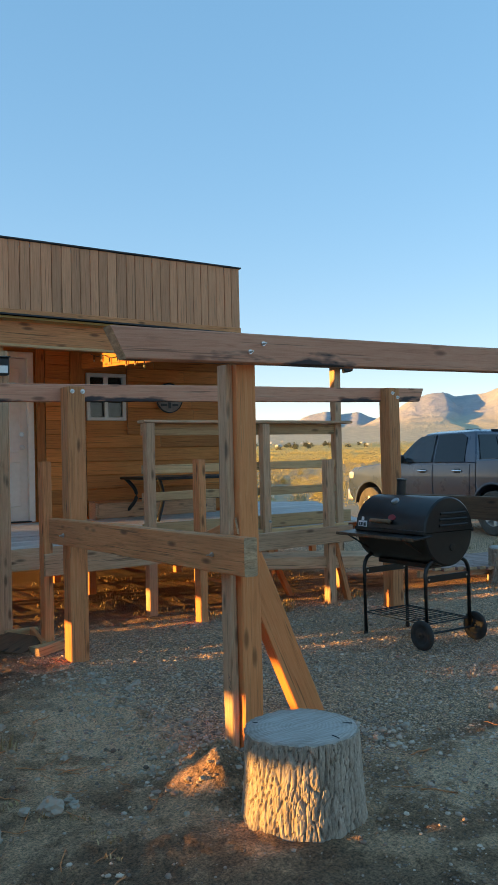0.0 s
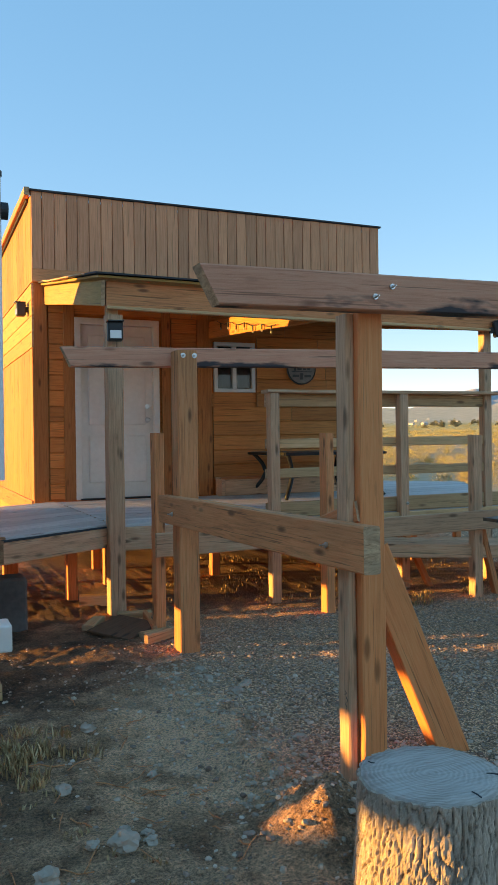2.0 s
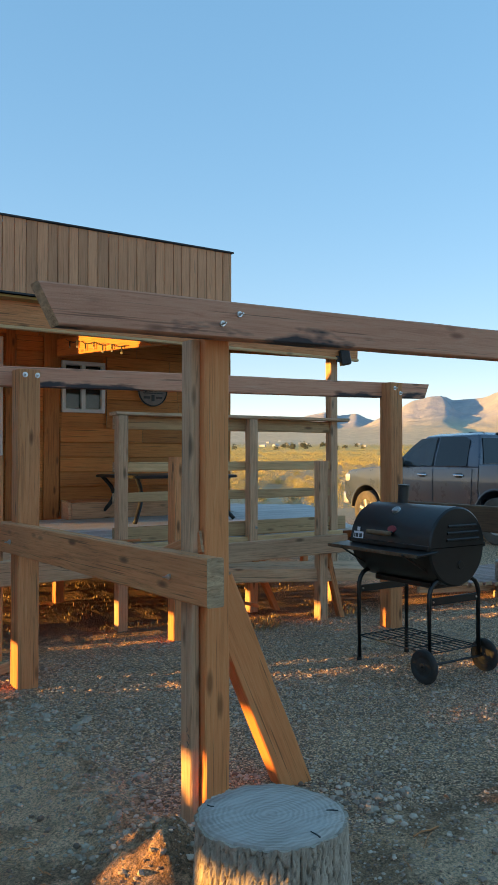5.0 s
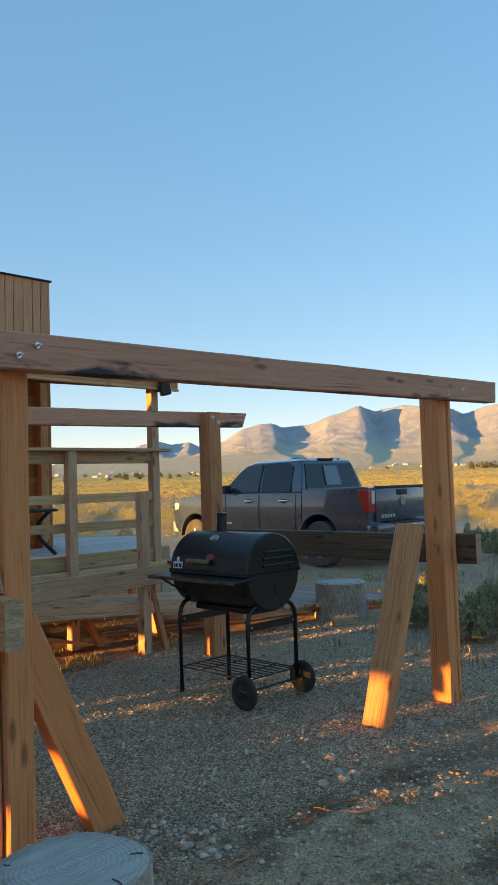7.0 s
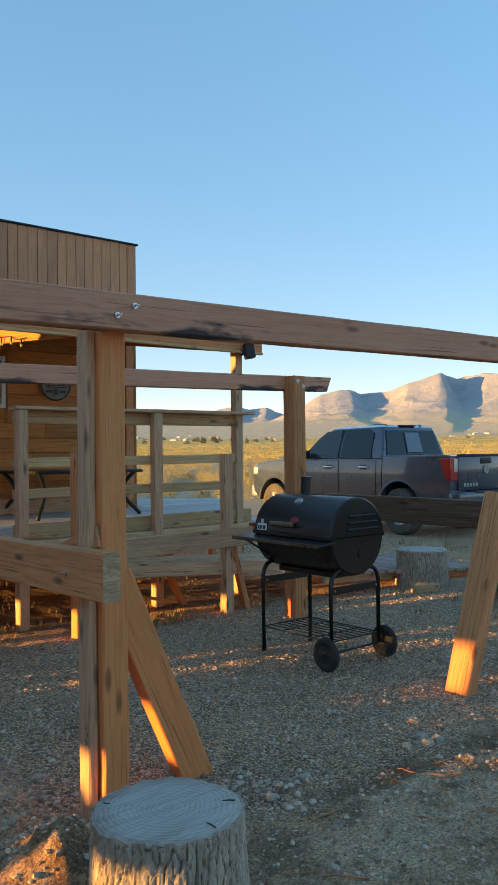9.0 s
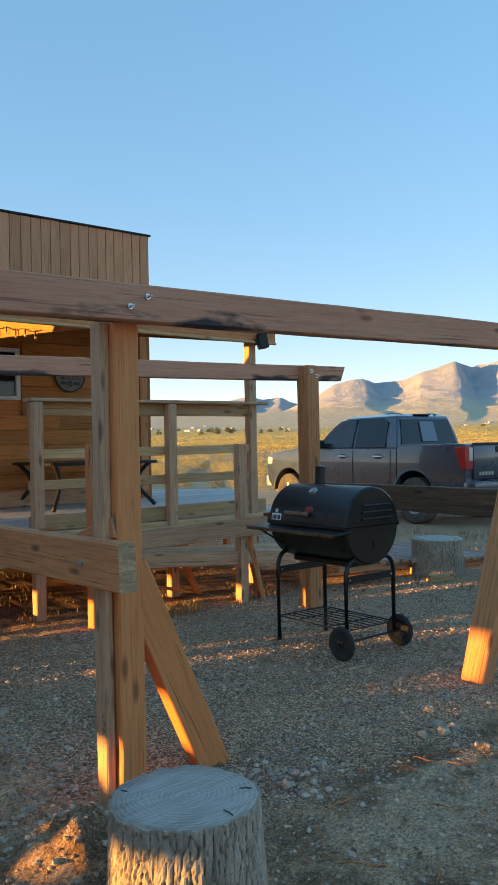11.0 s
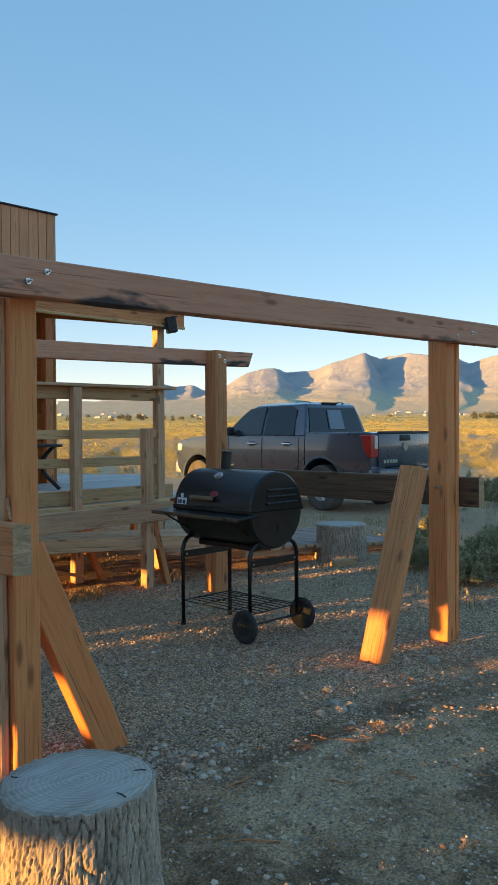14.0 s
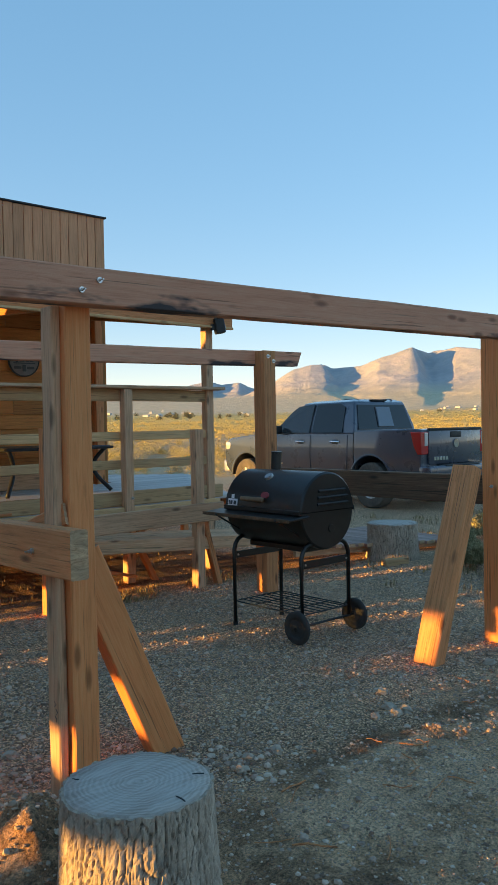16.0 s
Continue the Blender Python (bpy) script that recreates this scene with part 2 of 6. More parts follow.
def ground_material():
    m, nt, b = mat_base("dirt_and_gravel", 0.95)
    tc = nt.nodes.new("ShaderNodeTexCoord")
    v = tc.outputs["Object"]
    # damp and dry dirt
    n_big = noise_tex(nt, v, 0.9, 5, 0.6)
    n_mid = noise_tex(nt, v, 5, 5, 0.65)
    n_fine = noise_tex(nt, v, 85, 6, 0.75)
    dirt = ramp(nt, n_big, [(0.44, (0.14, 0.08, 0.045)), (0.50, (0.36, 0.225, 0.135)), (0.57, (0.72, 0.51, 0.35))])
    dirt = mix(nt, 0.42, dirt, ramp(nt, n_mid, [(0.42, (0.13, 0.08, 0.05)), (0.58, (0.66, 0.48, 0.335))]))
    vo = nt.nodes.new("ShaderNodeTexVoronoi")
    vo.inputs["Scale"].default_value = 120
    nt.links.new(v, vo.inputs["Vector"])
    sep = nt.nodes.new("ShaderNodeSeparateColor")
    nt.links.new(vo.outputs["Color"], sep.inputs[0])
    peb = ramp(nt, sep.outputs[0], [(0.0, (0.09, 0.062, 0.043)), (0.55, (0.42, 0.29, 0.205)), (1.0, (0.90, 0.72, 0.56))])
    sp = nt.nodes.new("ShaderNodeSeparateXYZ")
    nt.links.new(v, sp.inputs[0])

    def calc(op, a, c):
        mt = nt.nodes.new("ShaderNodeMath")
        mt.operation = op
        for sock, val in zip(mt.inputs, (a, c)):
            if isinstance(val, (int, float)):
                sock.default_value = val
            else:
                nt.links.new(val, sock)
        return mt.outputs[0]
    # the graded gravel lies past the front post, bare dirt before and beside it
    line = calc("MAXIMUM", 1.86, calc("SUBTRACT", 2.72, calc("MULTIPLY", sp.outputs[1], 0.25)))
    inside = calc("MINIMUM", calc("SUBTRACT", sp.outputs[0], line), calc("SUBTRACT", sp.outputs[1], 2.0))
    edge = calc("ADD", inside, calc("MULTIPLY", calc("SUBTRACT", noise_tex(nt, v, 2.6, 6), 0.5), 1.3))
    gate = ramp(nt, calc("ADD", calc("MULTIPLY", edge, 0.6), 0.5), [(0.44, (0.06, 0.06, 0.06)), (0.56, (0.85, 0.85, 0.85))])

    def spot(cx, cy, rx, ry, wobble=1.2):
        ex, ey = calc("DIVIDE", calc("SUBTRACT", sp.outputs[0], cx), rx), calc("DIVIDE", calc("SUBTRACT", sp.outputs[1], cy), ry)
        far = calc("SQRT", calc("ADD", calc("MULTIPLY", ex, ex), calc("MULTIPLY", ey, ey)), 0)
        return calc("ADD", calc("SUBTRACT", 1.0, far), calc("MULTIPLY", calc("SUBTRACT", noise_tex(nt, v, 3.4, 6, 0.68), 0.5), wobble * 2))
    crust = noise_tex(nt, v, 2.3, 9, 0.7, 0.4)
    dirt = mix(nt, 0.6, dirt, ramp(nt, crust, [(0.45, (0.115, 0.072, 0.043)), (0.50, (0.26, 0.175, 0.115)), (0.57, (0.54, 0.395, 0.285))]))
    # pale dry dust along the berm, and two dry crusts in front of it
    for zone in (spot(1.62, 3.35, 0.42, 1.0, 2.2), spot(3.1, 1.55, 0.8, 0.35, 2.4)):
        dirt = mix(nt, ramp(nt, zone, [(0.0, (0, 0, 0)), (0.5, (0.8, 0.8, 0.8))]), dirt, mix(nt, n_mid, (0.50, 0.375, 0.28), (0.78, 0.62, 0.475)))
    dirt = mix(nt, ramp(nt, spot(3.35, 1.97, 0.55, 0.13, 1.0), [(0.0, (0, 0, 0)), (0.4, (0.85, 0.85, 0.85))]), dirt, (0.13, 0.08, 0.045))
    near = mix(nt, gate, dirt, peb)
    near = mix(nt, 1.0, near, ramp(nt, n_fine, [(0.38, (0.42, 0.42, 0.42)), (0.62, (1.62, 1.6, 1.58))]), "MULTIPLY")
    # damp dark soil by the porch posts; under the deck, dark litter and painted shade
    deck_shade = calc("MINIMUM", calc("SUBTRACT", sp.outputs[1], 5.55), calc("SUBTRACT", 6.6, sp.outputs[0]))
    damp_and_shade = calc("MAXIMUM", spot(1.05, 4.9, 1.1, 1.35, 0.8), calc("ADD", deck_shade, calc("MULTIPLY", calc("SUBTRACT", n_mid, 0.5), 1.6)))
    near = mix(nt, ramp(nt, damp_and_shade, [(0.0, (0, 0, 0)), (0.4, (0.88, 0.88, 0.88))]), near, mix(nt, 1.0, near, (0.36, 0.33, 0.32), "MULTIPLY"))
    near = mix(nt, 1.0, near, (1.38, 1.0, 0.80), "MULTIPLY")
    # the plain: dry grass and sage, then fields and fans
    ln = nt.nodes.new("ShaderNodeVectorMath")
    ln.operation = "LENGTH"
    nt.links.new(v, ln.inputs[0])
    tall = noise_tex(nt, v, 2.2, 5, 0.75)
    far_col = ramp(nt, noise_tex(nt, v, 0.09, 6, 0.7), [(0.3, (0.34, 0.27, 0.17)), (0.5, (0.47, 0.37, 0.24)), (0.7, (0.58, 0.46, 0.31))])
    field = ramp(nt, noise_tex(nt, v, 0.006, 5), [(0.35, (0.50, 0.37, 0.12)), (0.65, (0.66, 0.50, 0.20))])
    fan = ramp(nt, noise_tex(nt, v, 0.004, 6), [(0.35, (0.54, 0.41, 0.25)), (0.65, (0.68, 0.53, 0.34))])

    def between(a, c):
        mr = nt.nodes.new("ShaderNodeMapRange")
        mr.inputs[1].default_value, mr.inputs[2].default_value = a, c
        nt.links.new(ln.outputs["Value"], mr.inputs[0])
        return mr.outputs[0]
    col = mix(nt, between(17, 24), near, far_col)
    col = mix(nt, between(150, 350), col, field)
    col = mix(nt, between(1500, 1900), col, fan)
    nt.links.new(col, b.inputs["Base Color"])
    h = mix(nt, 0.35, mix(nt, 0.2, n_fine, vo.outputs["Distance"]), noise_tex(nt, v, 22, 5, 0.7))
    bump(nt, b, h, 1.0, 0.035)
    near_bump = b.inputs["Normal"].links[0].from_node
    b2 = nt.nodes.new("ShaderNodeBump")
    b2.inputs["Distance"].default_value = 0.5
    nt.links.new(between(17, 40), b2.inputs["Strength"])
    nt.links.new(tall, b2.inputs["Height"])
    nt.links.new(near_bump.outputs[0], b2.inputs["Normal"])
    nt.links.new(b2.outputs[0], b.inputs["Normal"])
    return m


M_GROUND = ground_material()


def island(name, stops, rough=0.9, relief=0.3, scale=30):
    m, nt, b = mat_base(name, rough)
    g = nt.nodes.new("ShaderNodeNewGeometry")
    v = coords(nt)
    n = noise_tex(nt, v, scale, 4)
    col = ramp(nt, g.outputs["Random Per Island"], stops)
    col = mix(nt, 0.35, col, mix(nt, 1.0, col, ramp(nt, n, [(0.3, (0.4, 0.4, 0.4)), (0.7, (1.4, 1.4, 1.4))]), "MULTIPLY"))
    nt.links.new(col, b.inputs["Base Color"])
    if relief:
        bump(nt, b, n, relief, 0.005)
    return m


M_STONE = island("gravel_stone", [(0.0, (0.20, 0.115, 0.08)), (0.5, (0.46, 0.29, 0.215)), (1.0, (0.74, 0.53, 0.40))])
M_CLOD = island("dirt_clod", [(0.0, (0.30, 0.20, 0.135)), (1.0, (0.62, 0.45, 0.33))])
M_ROCK = speckled("pale_rock", (0.36, 0.26, 0.19), (0.54, 0.41, 0.32), 14, 0.9, relief=0.5)
M_STRAW = island("dry_grass", [(0.0, (0.20, 0.115, 0.05)), (0.5, (0.36, 0.22, 0.10)), (1.0, (0.50, 0.34, 0.18))], relief=0)
M_SAGE = island("sage_leaf", [(0.0, (0.26, 0.21, 0.10)), (0.5, (0.44, 0.37, 0.20)), (1.0, (0.64, 0.54, 0.34))], relief=0)
M_BUSH = island("rabbitbrush_leaf", [(0.0, (0.28, 0.21, 0.07)), (0.5, (0.48, 0.36, 0.12)), (1.0, (0.64, 0.50, 0.21))], relief=0)
M_TREE = island("valley_tree_leaf", [(0.0, (0.07, 0.07, 0.04)), (1.0, (0.16, 0.14, 0.07))], relief=0)
M_WEED = island("green_weed", [(0.0, (0.30, 0.14, 0.055)), (0.6, (0.54, 0.30, 0.13)), (1.0, (0.74, 0.48, 0.26))], relief=0)


def mountain_material():
    m, nt, b = mat_base("mountain_rock", 0.95)
    v = coords(nt)
    n1 = noise_tex(nt, v, 0.006, 8, 0.65)
    n2 = noise_tex(nt, v, 0.045, 7, 0.75)
    # rock colour paled and cooled to stand in for distance haze
    col = ramp(nt, n1, [(0.38, (0.38, 0.37, 0.38)), (0.5, (0.46, 0.43, 0.42)), (0.62, (0.53, 0.47, 0.45))])
    col = mix(nt, ramp(nt, n2, [(0.50, (0, 0, 0)), (0.60, (0.6, 0.6, 0.6))]), col, (0.36, 0.35, 0.34))
    sepm = nt.nodes.new("ShaderNodeSeparateXYZ")
    nt.links.new(v, sepm.inputs[0])
    low = nt.nodes.new("ShaderNodeMapRange")
    low.inputs[1].default_value, low.inputs[2].default_value = 165, 95
    nt.links.new(sepm.outputs[2], low.inputs[0])
    fan = ramp(nt, n2, [(0.42, (0.58, 0.46, 0.30)), (0.58, (0.70, 0.56, 0.38))])
    col = mix(nt, low.outputs[0], col, fan)
    nt.links.new(col, b.inputs["Base Color"])
    bump(nt, b, n2, 0.7, 10)
    return m


M_MOUNTAIN = mountain_material()

# ---- helpers ----
W = {}


def put(ob, m, parent=None):
    ob.matrix_basis = W[parent].inverted() @ m if parent else m
    ob.parent = parent
    W[ob] = m
    return ob


def thing(name, base, label, category, group="", kind=""):
    e = new(name)
    e.empty_display_size = 0.1
    put(e, Matrix.Translation(base))
    return tagged(e, label, category, group, kind)


def mesh_of(bm, name, mats, smooth=False):
    me = bpy.data.meshes.new(name)
    bm.normal_update()
    bm.to_mesh(me)
    bm.free()
    for m in (mats if isinstance(mats, (list, tuple)) else [mats]):
        me.materials.append(m)
    if smooth:
        for p in me.polygons:
            p.use_smooth = True
    return me


def part(name, bm, material, parent=None, label="", m=None, smooth=False):
    """Links a bmesh as one object, under a thing or a part, at the pose m."""
    me = bm if isinstance(bm, bpy.types.Mesh) else mesh_of(bm, name, material, smooth)
    ob = new(name, me)
    put(ob, m if m is not None else Matrix.Identity(4), parent)
    if label:
        ob["label"] = label
    return ob


def basis(p0, p1, up=(0, 0, 1)):
    p0, p1 = Vector(p0), Vector(p1)
    x = (p1 - p0).normalized()
    u = Vector(up)
    if abs(x.dot(u)) > 0.98:
        u = Vector((0, 1, 0))
    y = u.cross(x).normalized()
    z = x.cross(y)
    return Matrix(((x.x, y.x, z.x, p0.x), (x.y, y.y, z.y, p0.y), (x.z, y.z, z.z, p0.z), (0, 0, 0, 1)))


BARS = {}


def bar_mesh(length, w, h, material, seed=0, wear=0.0025, ends=(0, 0), chamfer=None):
    """A length of lumber along +x, centred on its axis, with eased edges and a slight warp. ends: slant of each end."""
    key = (round(length, 3), round(w, 3), round(h, 3), material.name, seed, wear, ends)
    if key in BARS:
        return BARS[key]
    rnd = random.Random(hash(key[:3]) ^ seed)
    c = chamfer if chamfer else min(0.006, w * 0.2, h * 0.2)
    n = max(1, min(24, int(length / 0.14)))
    prof = [(-w / 2 + c, -h / 2), (w / 2 - c, -h / 2), (w / 2, -h / 2 + c), (w / 2, h / 2 - c), (w / 2 - c, h / 2), (-w / 2 + c, h / 2), (-w / 2, h / 2 - c), (-w / 2, -h / 2 + c)]
    off = rnd.random() * 50
    vs, fs = [], []
    for i in range(n + 1):
        x = length * i / n
        bend = Vector((noise.noise((x * 0.8, off, 0)), noise.noise((x * 0.8, off, 7)))) * wear * 2
        for j, (y, z) in enumerate(prof):
            k = wear * noise.noise((x * 6, off + j * 3.1, 3))
            slant = (ends[0] * (1 - i / n) if i < n / 2 else ends[1] * (i / n)) if i in (0, n) else 0
            vs.append((x + slant * z, y + bend.x + k * (1 if y > 0 else -1), z + bend.y + k * (1 if z > 0 else -1)))
    for i in range(n):
        for j in range(8):
            a, b_ = i * 8 + j, i * 8 + (j + 1) % 8
            fs.append((a, b_, b_ + 8, a + 8))
    fs.append(tuple(range(7, -1, -1)))
    fs.append(tuple(n * 8 + j for j in range(8)))
    me = bpy.data.meshes.new("bar")
    me.from_pydata(vs, [], fs)
    me.materials.append(material)
    me.materials.append(M_END)
    for p in list(me.polygons)[-2:]:
        p.material_index = 1
    BARS[key] = me
    return me


COUNT = [0]


def lumber(name, p0, p1, w, h, material, parent=None, label="", up=(0, 0, 1), seed=None, wear=0.0025, ends=(0, 0)):
    """A piece of lumber from p0 to p1 (on its axis); h is measured along up, w across it."""
    COUNT[0] += 1
    m = basis(p0, p1, up)
    length = (Vector(p1) - Vector(p0)).length
    me = bar_mesh(length, w, h, material, COUNT[0] if seed is None else seed, wear, ends)
    return part(name, me, material, parent, label, m)


def box_bm(x0, x1, y0, y1, z0, z1, bev=0.0, seg=1, bm=None):
    bm = bm or bmesh.new()
    r = bmesh.ops.create_cube(bm, size=1, matrix=Matrix.LocRotScale(((x0 + x1) / 2, (y0 + y1) / 2, (z0 + z1) / 2), None, (x1 - x0, y1 - y0, z1 - z0)))
    if bev:
        es = list({e for v in r["verts"] for e in v.link_edges})
        bmesh.ops.bevel(bm, geom=es, offset=bev, segments=seg, affect="EDGES", profile=0.5)
    return bm


def cyl_bm(p0, p1, r0, r1=None, n=16, bm=None, bev=0.0):
    bm = bm or bmesh.new()
    p0, p1 = Vector(p0), Vector(p1)
    d = p1 - p0
    q = d.to_track_quat("Z", "Y").to_matrix().to_4x4()
    r = bmesh.ops.create_cone(bm, cap_ends=True, segments=n, radius1=r0, radius2=r0 if r1 is None else r1, depth=d.length, matrix=Matrix.Translation((p0 + p1) / 2) @ q)
    if bev:
        es = [e for e in {e for v in r["verts"] for e in v.link_edges} if any(len(f.verts) > 4 for f in e.link_faces)]
        bmesh.ops.bevel(bm, geom=es, offset=bev, segments=2, affect="EDGES", profile=0.5)
    return bm


def tube_bm(points, r, n=10, bm=None):
    """A round bar along a line of points."""
    bm = bm or bmesh.new()
    pts = [Vector(p) for p in points]
    rings = []
    for i, p in enumerate(pts):
        d = (pts[min(i + 1, len(pts) - 1)] - pts[max(i - 1, 0)]).normalized()
        q = d.to_track_quat("Z", "Y")
        rings.append([bm.verts.new(p + q @ Vector((r * math.cos(a * math.tau / n), r * math.sin(a * math.tau / n), 0))) for a in range(n)])
    for a, b_ in zip(rings, rings[1:]):
        for j in range(n):
            bm.faces.new((a[j], a[(j + 1) % n], b_[(j + 1) % n], b_[j]))
    bm.faces.new(rings[0][::-1])
    bm.faces.new(rings[-1])
    return bm


def smooth_by_angle(ob, deg=35):
    for p in ob.data.polygons:
        p.use_smooth = True
    ob.data.set_sharp_from_angle(angle=radians(deg))
    return ob


# ---- ground ----
def gz(x, y):
    """Height of the ground."""
    d = math.hypot(x, y)
    near = max(0.0, 1 - d / 40)
    lumps = 0.0 if d > 9 else 1.7 if x < 1.9 or y < 1.9 else 0.9
    h = near * (0.028 * noise.noise((x * 0.9, y * 0.9, 1)) + 0.012 * noise.noise((x * 3.7, y * 3.7, 2)) + lumps * (0.008 * noise.noise((x * 11, y * 11, 3)) + 0.009 * abs(noise.noise((x * 19, y * 19, 6)))))
    heap = math.exp(-(((x - 1.77) / 0.18) ** 2 + ((y - 2.15) / 0.18) ** 2))
    if heap > 0.02:
        h += heap * (0.17 + 0.06 * noise.noise((x * 9, y * 9, 7)) + 0.045 * noise.noise((x * 23, y * 23, 8)))
    berm = math.exp(-((x - 1.80 - 0.06 * (y - 2.9)) / 0.17) ** 2) * max(0.0, 1 - abs(y - 3.05) / 1.1)
    if berm > 0.02:
        h += berm * (0.06 + 0.04 * noise.noise((x * 7, y * 7, 9)) + 0.03 * noise.noise((x * 18, y * 18, 10)))
    h -= 0.10 * min(1, max(0, (d - 9) / 5))
    if d > 60:
        h += 0.5 * noise.noise((x * 0.01, y * 0.01, 5)) * min(1, (d - 60) / 200)
        h += 1.0e-5 * (min(d, 2600) - 60) ** 2
    return h


def spaced(a, b_, step, reach):
    core = list(np.arange(a, b_ + 1e-6, step))
    out, s = [], step
    while (out[-1] if out else 0) < reach:
        s *= 1.16
        out.append((out[-1] if out else 0) + s)
    return [a - o for o in reversed(out)] + core + [b_ + o for o in out]


gx, gy = spaced(0.0, 6.2, 0.022, 4400), spaced(0.4, 5.4, 0.022, 4400)
verts = [(x, y, gz(x, y)) for y in gy for x in gx]
nx = len(gx)
faces = [(j * nx + i, j * nx + i + 1, (j + 1) * nx + i + 1, (j + 1) * nx + i) for j in range(len(gy) - 1) for i in range(nx - 1)]
me = bpy.data.meshes.new("ground")
me.from_pydata(verts, [], faces)
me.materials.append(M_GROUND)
me.polygons.foreach_set("use_smooth", [True] * len(me.polygons))
tagged(new("ground", me), "grey-brown dirt and gravel yard running out to dry plain", "ground", kind="structure")

# ---- mountains ----
def ridge(p, octaves=5):
    s, f, w = 0.0, 1.0, 0.5
    for o in range(octaves):
        s += w * (1 - abs(noise.noise((p[0] * f, p[1] * f, o * 9.0))) * 2)
        f, w = f * 2.05, w * 0.5
    return s


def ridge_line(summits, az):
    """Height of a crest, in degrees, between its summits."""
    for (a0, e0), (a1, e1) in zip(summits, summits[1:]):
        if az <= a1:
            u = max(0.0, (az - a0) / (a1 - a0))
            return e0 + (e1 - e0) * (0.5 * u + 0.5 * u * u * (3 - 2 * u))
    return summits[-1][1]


def mountain_range(name, label, near, crest, far, foot, summits, canyons, seed):
    """A range seen from the yard. Each canyon (bearing of its mouth, width, depth) cuts back behind the spur on its higher-bearing side."""
    na, nr = 420, 110
    az0, az1 = summits[0][0], summits[-1][0]
    vs = []
    for j in range(nr + 1):
        r = near + (far - near) * j / nr
        for i in range(na + 1):
            az = az0 + (az1 - az0) * i / na
            a = radians(az)
            x, y = r * math.cos(a), r * math.sin(a)
            warp = 1.3 * noise.noise((x * 0.0016, y * 0.0016, seed)) + 0.6 * noise.noise((x * 0.005, y * 0.005, seed + 2))
            back = 0.0
            for c, w, depth in canyons:
                k = (c - (az + warp)) / w
                back += depth * (max(0.0, min(1.0, k / 0.22)) * max(0.0, 1 - max(0.0, k - 0.3) / 0.9) if k > 0 else 0)
            top_r = crest + back
            u = (r - near) / (top_r - near)
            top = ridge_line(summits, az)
            v = max(0.0, min(1.0, (u - 0.40) / 0.60))
            el = 0.78 + (foot - 0.78) * min(1.0, u / 0.45)
            folds = ridge((x * 0.0048 + seed, y * 0.0048), 6) - 0.55
            fine = noise.noise((x * 0.011, y * 0.011, seed)) + 0.5 * noise.noise((x * 0.026, y * 0.026, seed + 1))
            if u <= 1:
                el += (top - foot) * (0.35 * v + 0.65 * v ** 1.9) + v * (1 - v) * 0.95 * folds + (0.05 + 0.22 * (1 - v)) * v * fine
            else:
                el += (top - foot + 0.07 * fine) * max(0.0, 1 - ((r - top_r) / max(60.0, far - top_r)) ** 1.6) - 0.2 * (u - 1)
            vs.append((x, y, 1.45 + r * math.tan(radians(el))))
    fs = [(j * (na + 1) + i, j * (na + 1) + i + 1, (j + 1) * (na + 1) + i + 1, (j + 1) * (na + 1) + i) for j in range(nr) for i in range(na)]
    me = bpy.data.meshes.new(name)
    me.from_pydata(vs, [], fs)
    me.materials.append(M_MOUNTAIN)
    me.polygons.foreach_set("use_smooth", [True] * len(me.polygons))
    tagged(new(name, me), label, "mountains", kind="structure")


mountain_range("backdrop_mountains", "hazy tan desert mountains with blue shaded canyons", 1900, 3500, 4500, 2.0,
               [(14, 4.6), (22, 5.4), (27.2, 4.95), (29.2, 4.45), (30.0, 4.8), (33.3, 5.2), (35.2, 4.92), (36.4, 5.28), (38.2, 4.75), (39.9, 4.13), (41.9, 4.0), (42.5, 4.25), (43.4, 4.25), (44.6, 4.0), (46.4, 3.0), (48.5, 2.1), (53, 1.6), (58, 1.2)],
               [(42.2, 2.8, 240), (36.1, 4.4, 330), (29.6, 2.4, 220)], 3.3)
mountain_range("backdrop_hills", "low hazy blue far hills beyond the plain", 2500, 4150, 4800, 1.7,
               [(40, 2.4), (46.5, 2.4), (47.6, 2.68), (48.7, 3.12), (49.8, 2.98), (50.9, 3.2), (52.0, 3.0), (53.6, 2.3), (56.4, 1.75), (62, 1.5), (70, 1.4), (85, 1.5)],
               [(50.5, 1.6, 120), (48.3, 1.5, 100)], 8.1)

# ---- timber frame of the yard ----
def bolt(p, d, parent, r=0.008):
    """A galvanised bolt head with its washer, facing d."""
    p, d = Vector(p), Vector(d)
    bm = cyl_bm(p - d * 0.004, p + d * 0.004, r * 1.5, n=16)
    cyl_bm(p + d * 0.004, p + d * 0.016, r * 0.8, n=6, bm=bm)
    cyl_bm(p + d * 0.016, p + d * 0.03, r * 0.42, n=8, bm=bm)
    return part("bolt", bm, M_STEEL, parent, "galvanised bolt with washer")


